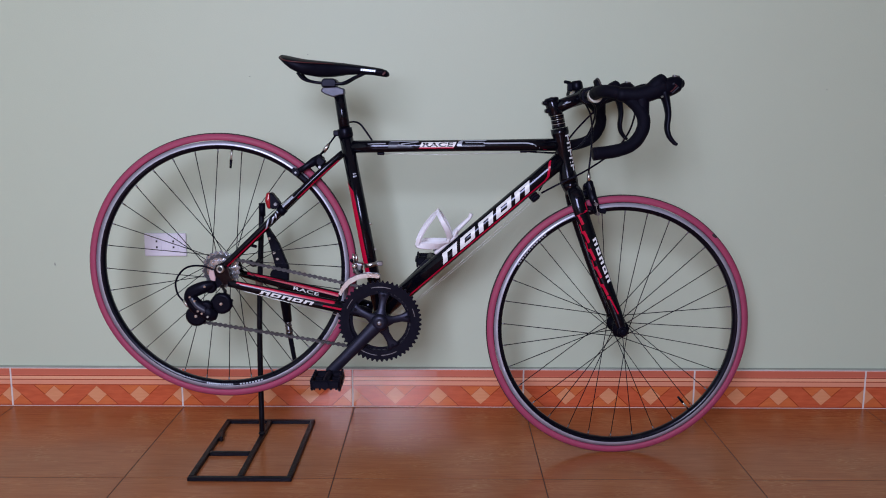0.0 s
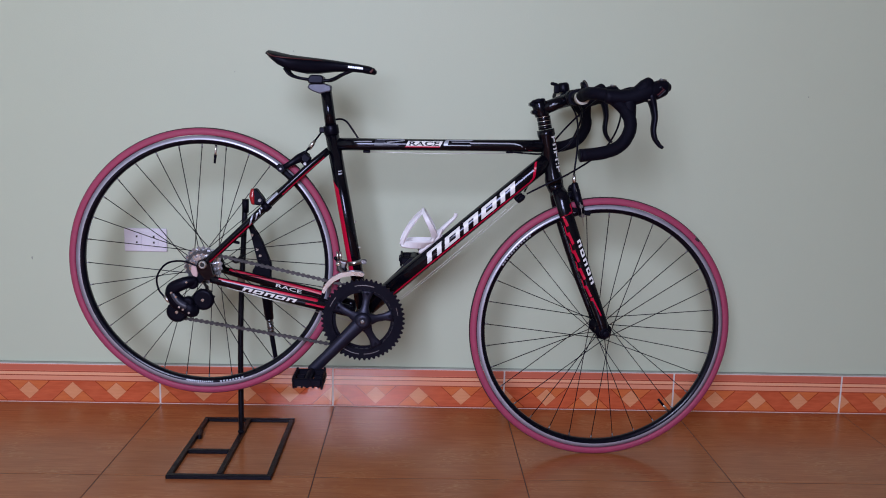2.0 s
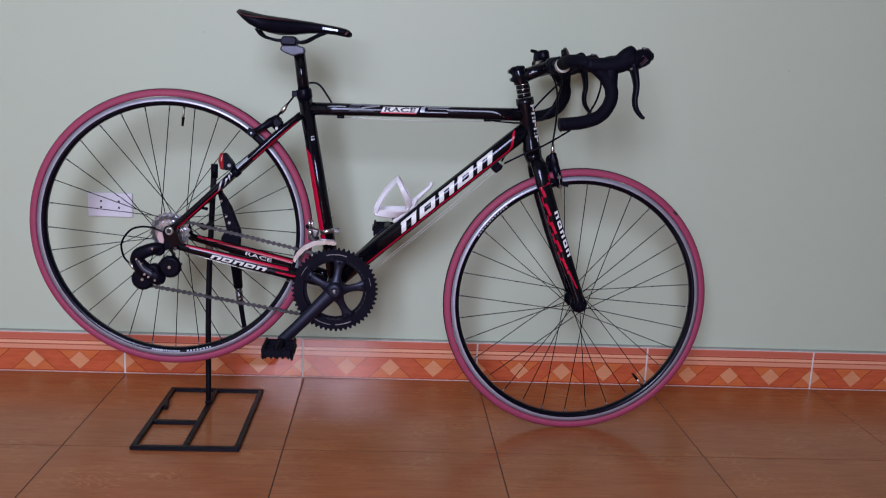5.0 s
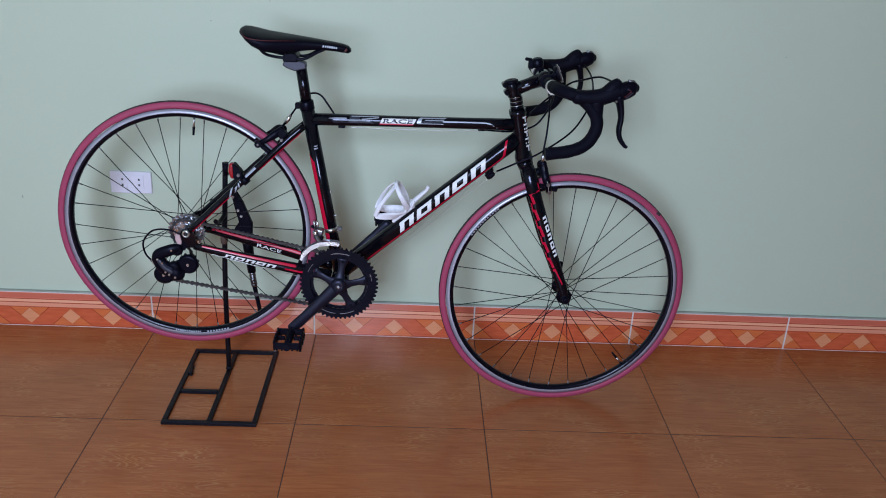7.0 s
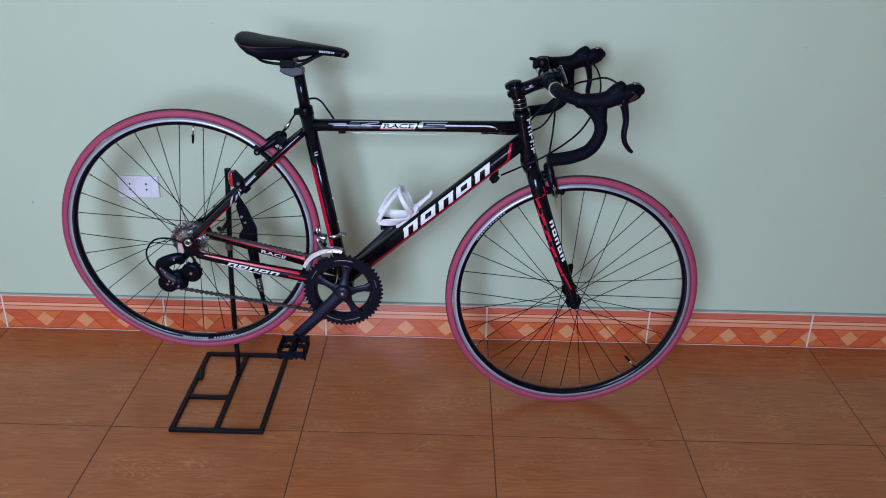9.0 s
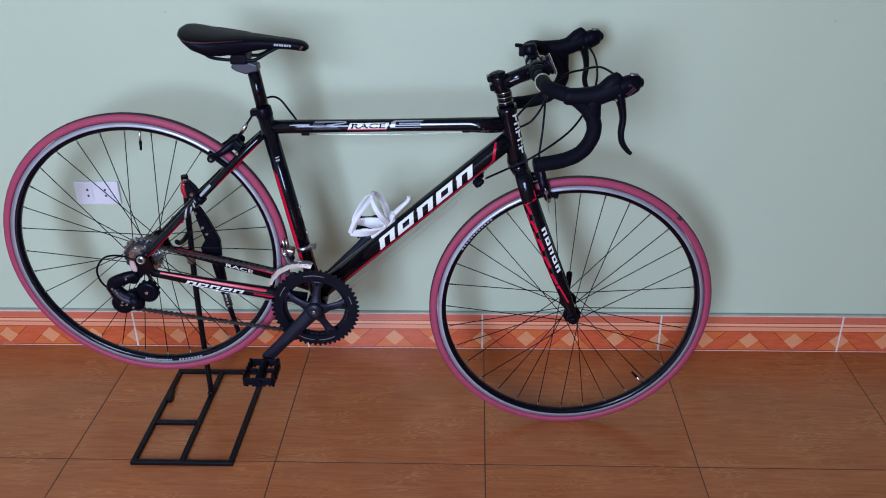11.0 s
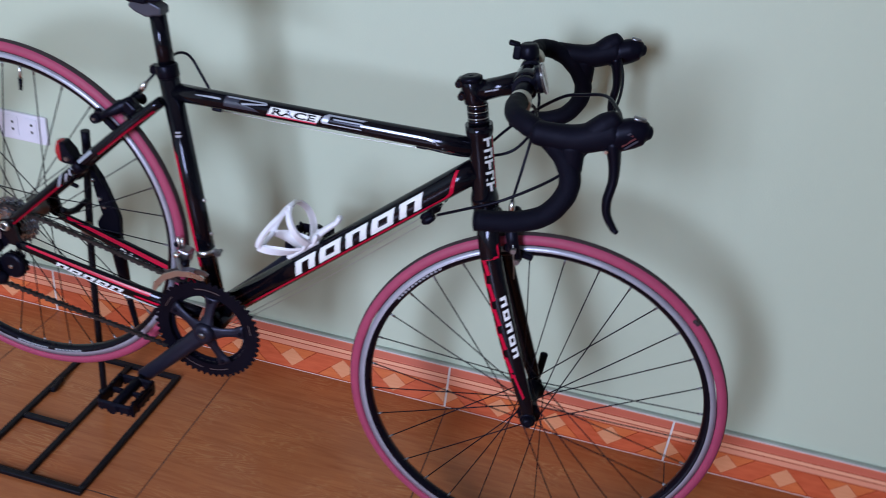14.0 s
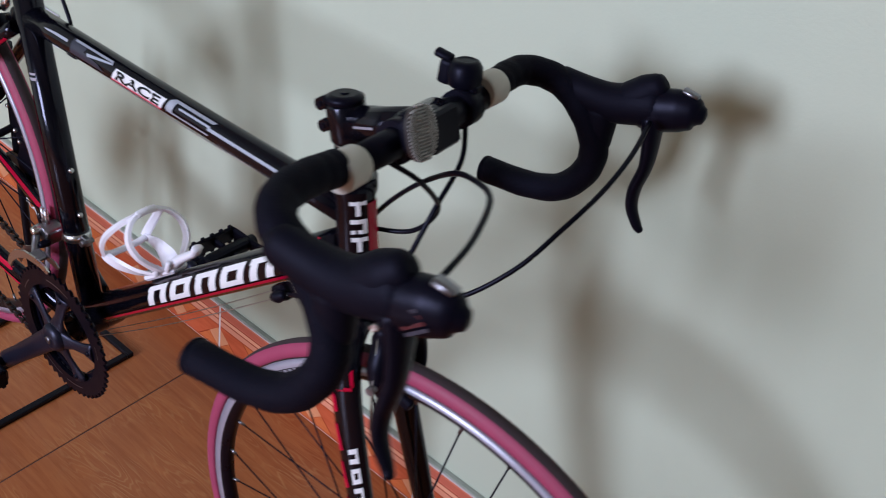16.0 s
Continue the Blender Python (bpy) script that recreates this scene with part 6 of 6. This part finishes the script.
    part("cage_bridge", rounded([C(0.276, 0.089, -0.012), C(0.278, 0.090, 0.0), C(0.276, 0.089, 0.012)], 0.0046, 12), CAGEW, cg)
    part("cage_hook", rounded([C(0.262, 0.006), C(0.284, 0.011), C(0.308, 0.013), C(0.322, 0.014), C(0.331, 0.019)], [0.0080, 0.0062, 0.0052, 0.0046, 0.0052], 12, 1.5, (0, 1, 0)), CAGEW, cg)
    for q, y in ((0.252, -0.016), (0.266, 0.014), (0.274, -0.012)):
        part("cage_rib", rounded([C(q - 0.008, 0.004, y), C(q + 0.006, 0.013, y * 1.1)], [0.0042, 0.0034], 10), CAGEW, cg)
    for q in (0.205, 0.255):
        part("cage_bolt", lathe(bmesh.new(), [(0.0045, 0.0), (0.0045, 0.004), (0.003, 0.0055)], C(q, 0.005), axis=up, n=12), STEEL, cg)


accessories()


# ---- wall fittings ----
def wall_socket():
    sk = thing("wall_socket", (-1.04, 0, 0.484), "white plastic double wall socket with two pairs of slots", "socket")
    part("face_plate", block((-1.0405, -0.0045, 0.484), (0.120, 0.009, 0.067), None, 0.003, 2), SOCKET, sk)
    for cx in (-1.066, -1.018):
        part("socket_insert", block((cx, -0.0098, 0.486), (0.030, 0.0022, 0.046), None, 0.0007), SOCKET, sk)
        for dz in (-0.0085, 0.0085):
            # slots are not cut: near-black blocks paint their inner shade
            part("slot", block((cx + 0.002, -0.0112, 0.486 + dz), (0.0048, 0.0012, 0.0056), None), HOLE_SHADE, sk, "pin slot as a near-black block, its shade painted")


wall_socket()


def wall_marks():
    """Small scuffs and a nail hole in the paint."""
    for x, z, w, h in ((-1.365, 0.425, 0.004, 0.010), (-0.783, 0.960, 0.004, 0.003), (-0.62, 1.02, 0.003, 0.003), (0.83, 0.93, 0.003, 0.004), (1.12, 0.98, 0.004, 0.005)):
        bm = lathe(bmesh.new(), [(0.5, -0.0006), (0.4, -0.0010)], (0, 0, 0), axis=(0, 1, 0), n=9)
        bmesh.ops.transform(bm, matrix=Matrix.Translation((x, 0, z)) @ Matrix.Diagonal((w, 1, h, 1)), verts=bm.verts)
        solid("wall_mark", bm, LEDGE, "small dark scuff in the wall paint", "mark")


wall_marks()


# ---- skirting tiles and floor tiles ----
def skirting():
    h, t = 0.115, 0.012
    x0, x1 = ROOM_X0, ROOM_X1
    sb = thing("baseboard", (0, -t / 2, 0), "orange printed ceramic skirting tiles with pale grout along the wall", "skirting", kind="structure")
    part("mortar_bed", block(((x0 + x1) / 2, -0.0055, h / 2), (x1 - x0, 0.011, h + 0.004)), GROUTW, sb, "white grout bed")
    part("mortar_edge", block(((x0 + x1) / 2, -0.005, h + 0.0038), (x1 - x0, 0.010, 0.0035), None, 0.001), LEDGE, sb, "grey mortar edge along the top")
    bm = block((0, 0, h / 2), (PITCH - 0.0048, t, h - 0.002), None, 0.0010, 1)
    me = mesh_of("skirting_tile", bm, SKIRT)
    for k in range(-7, 11):
        xc = -0.004 + (k + 0.5) * PITCH
        if xc - PITCH / 2 < x0 - 0.3 or xc + PITCH / 2 > x1 + 0.3:
            continue
        ob = new("skirting_tile", me)
        ob.parent = sb
        ob.location = (xc, 0.0, 0.0005)


skirting()


def floor():
    fl = thing("floor", (0, 0, 0), "glossy wood-look orange brown ceramic floor tiles with dark joints", "floor", kind="structure")
    xc, yc = (ROOM_X0 + ROOM_X1) / 2, ROOM_Y0 / 2
    part("screed", block((xc, yc, -0.0508), (ROOM_X1 - ROOM_X0 + 0.3, -ROOM_Y0 + 0.3, 0.1)), GROUTD, fl, "dark joint mortar")
    bm = block((0, 0, -0.006), (PITCH - 0.0026, PITCH - 0.0034, 0.012), None, 0.0004, 1)
    me = mesh_of("floor_tile", bm, TILE)
    for i in range(-7, 10):
        for j in range(0, 11):
            x, y = (i + 0.5) * PITCH + 0.001, -0.508 + PITCH / 2 - j * PITCH
            if x - PITCH / 2 > ROOM_X1 + 0.05 or x + PITCH / 2 < ROOM_X0 - 0.1 or y + PITCH / 2 < ROOM_Y0:
                continue
            ob = new("floor_tile", me)
            ob.parent = fl
            ob.location = (x, y, 0)


floor()
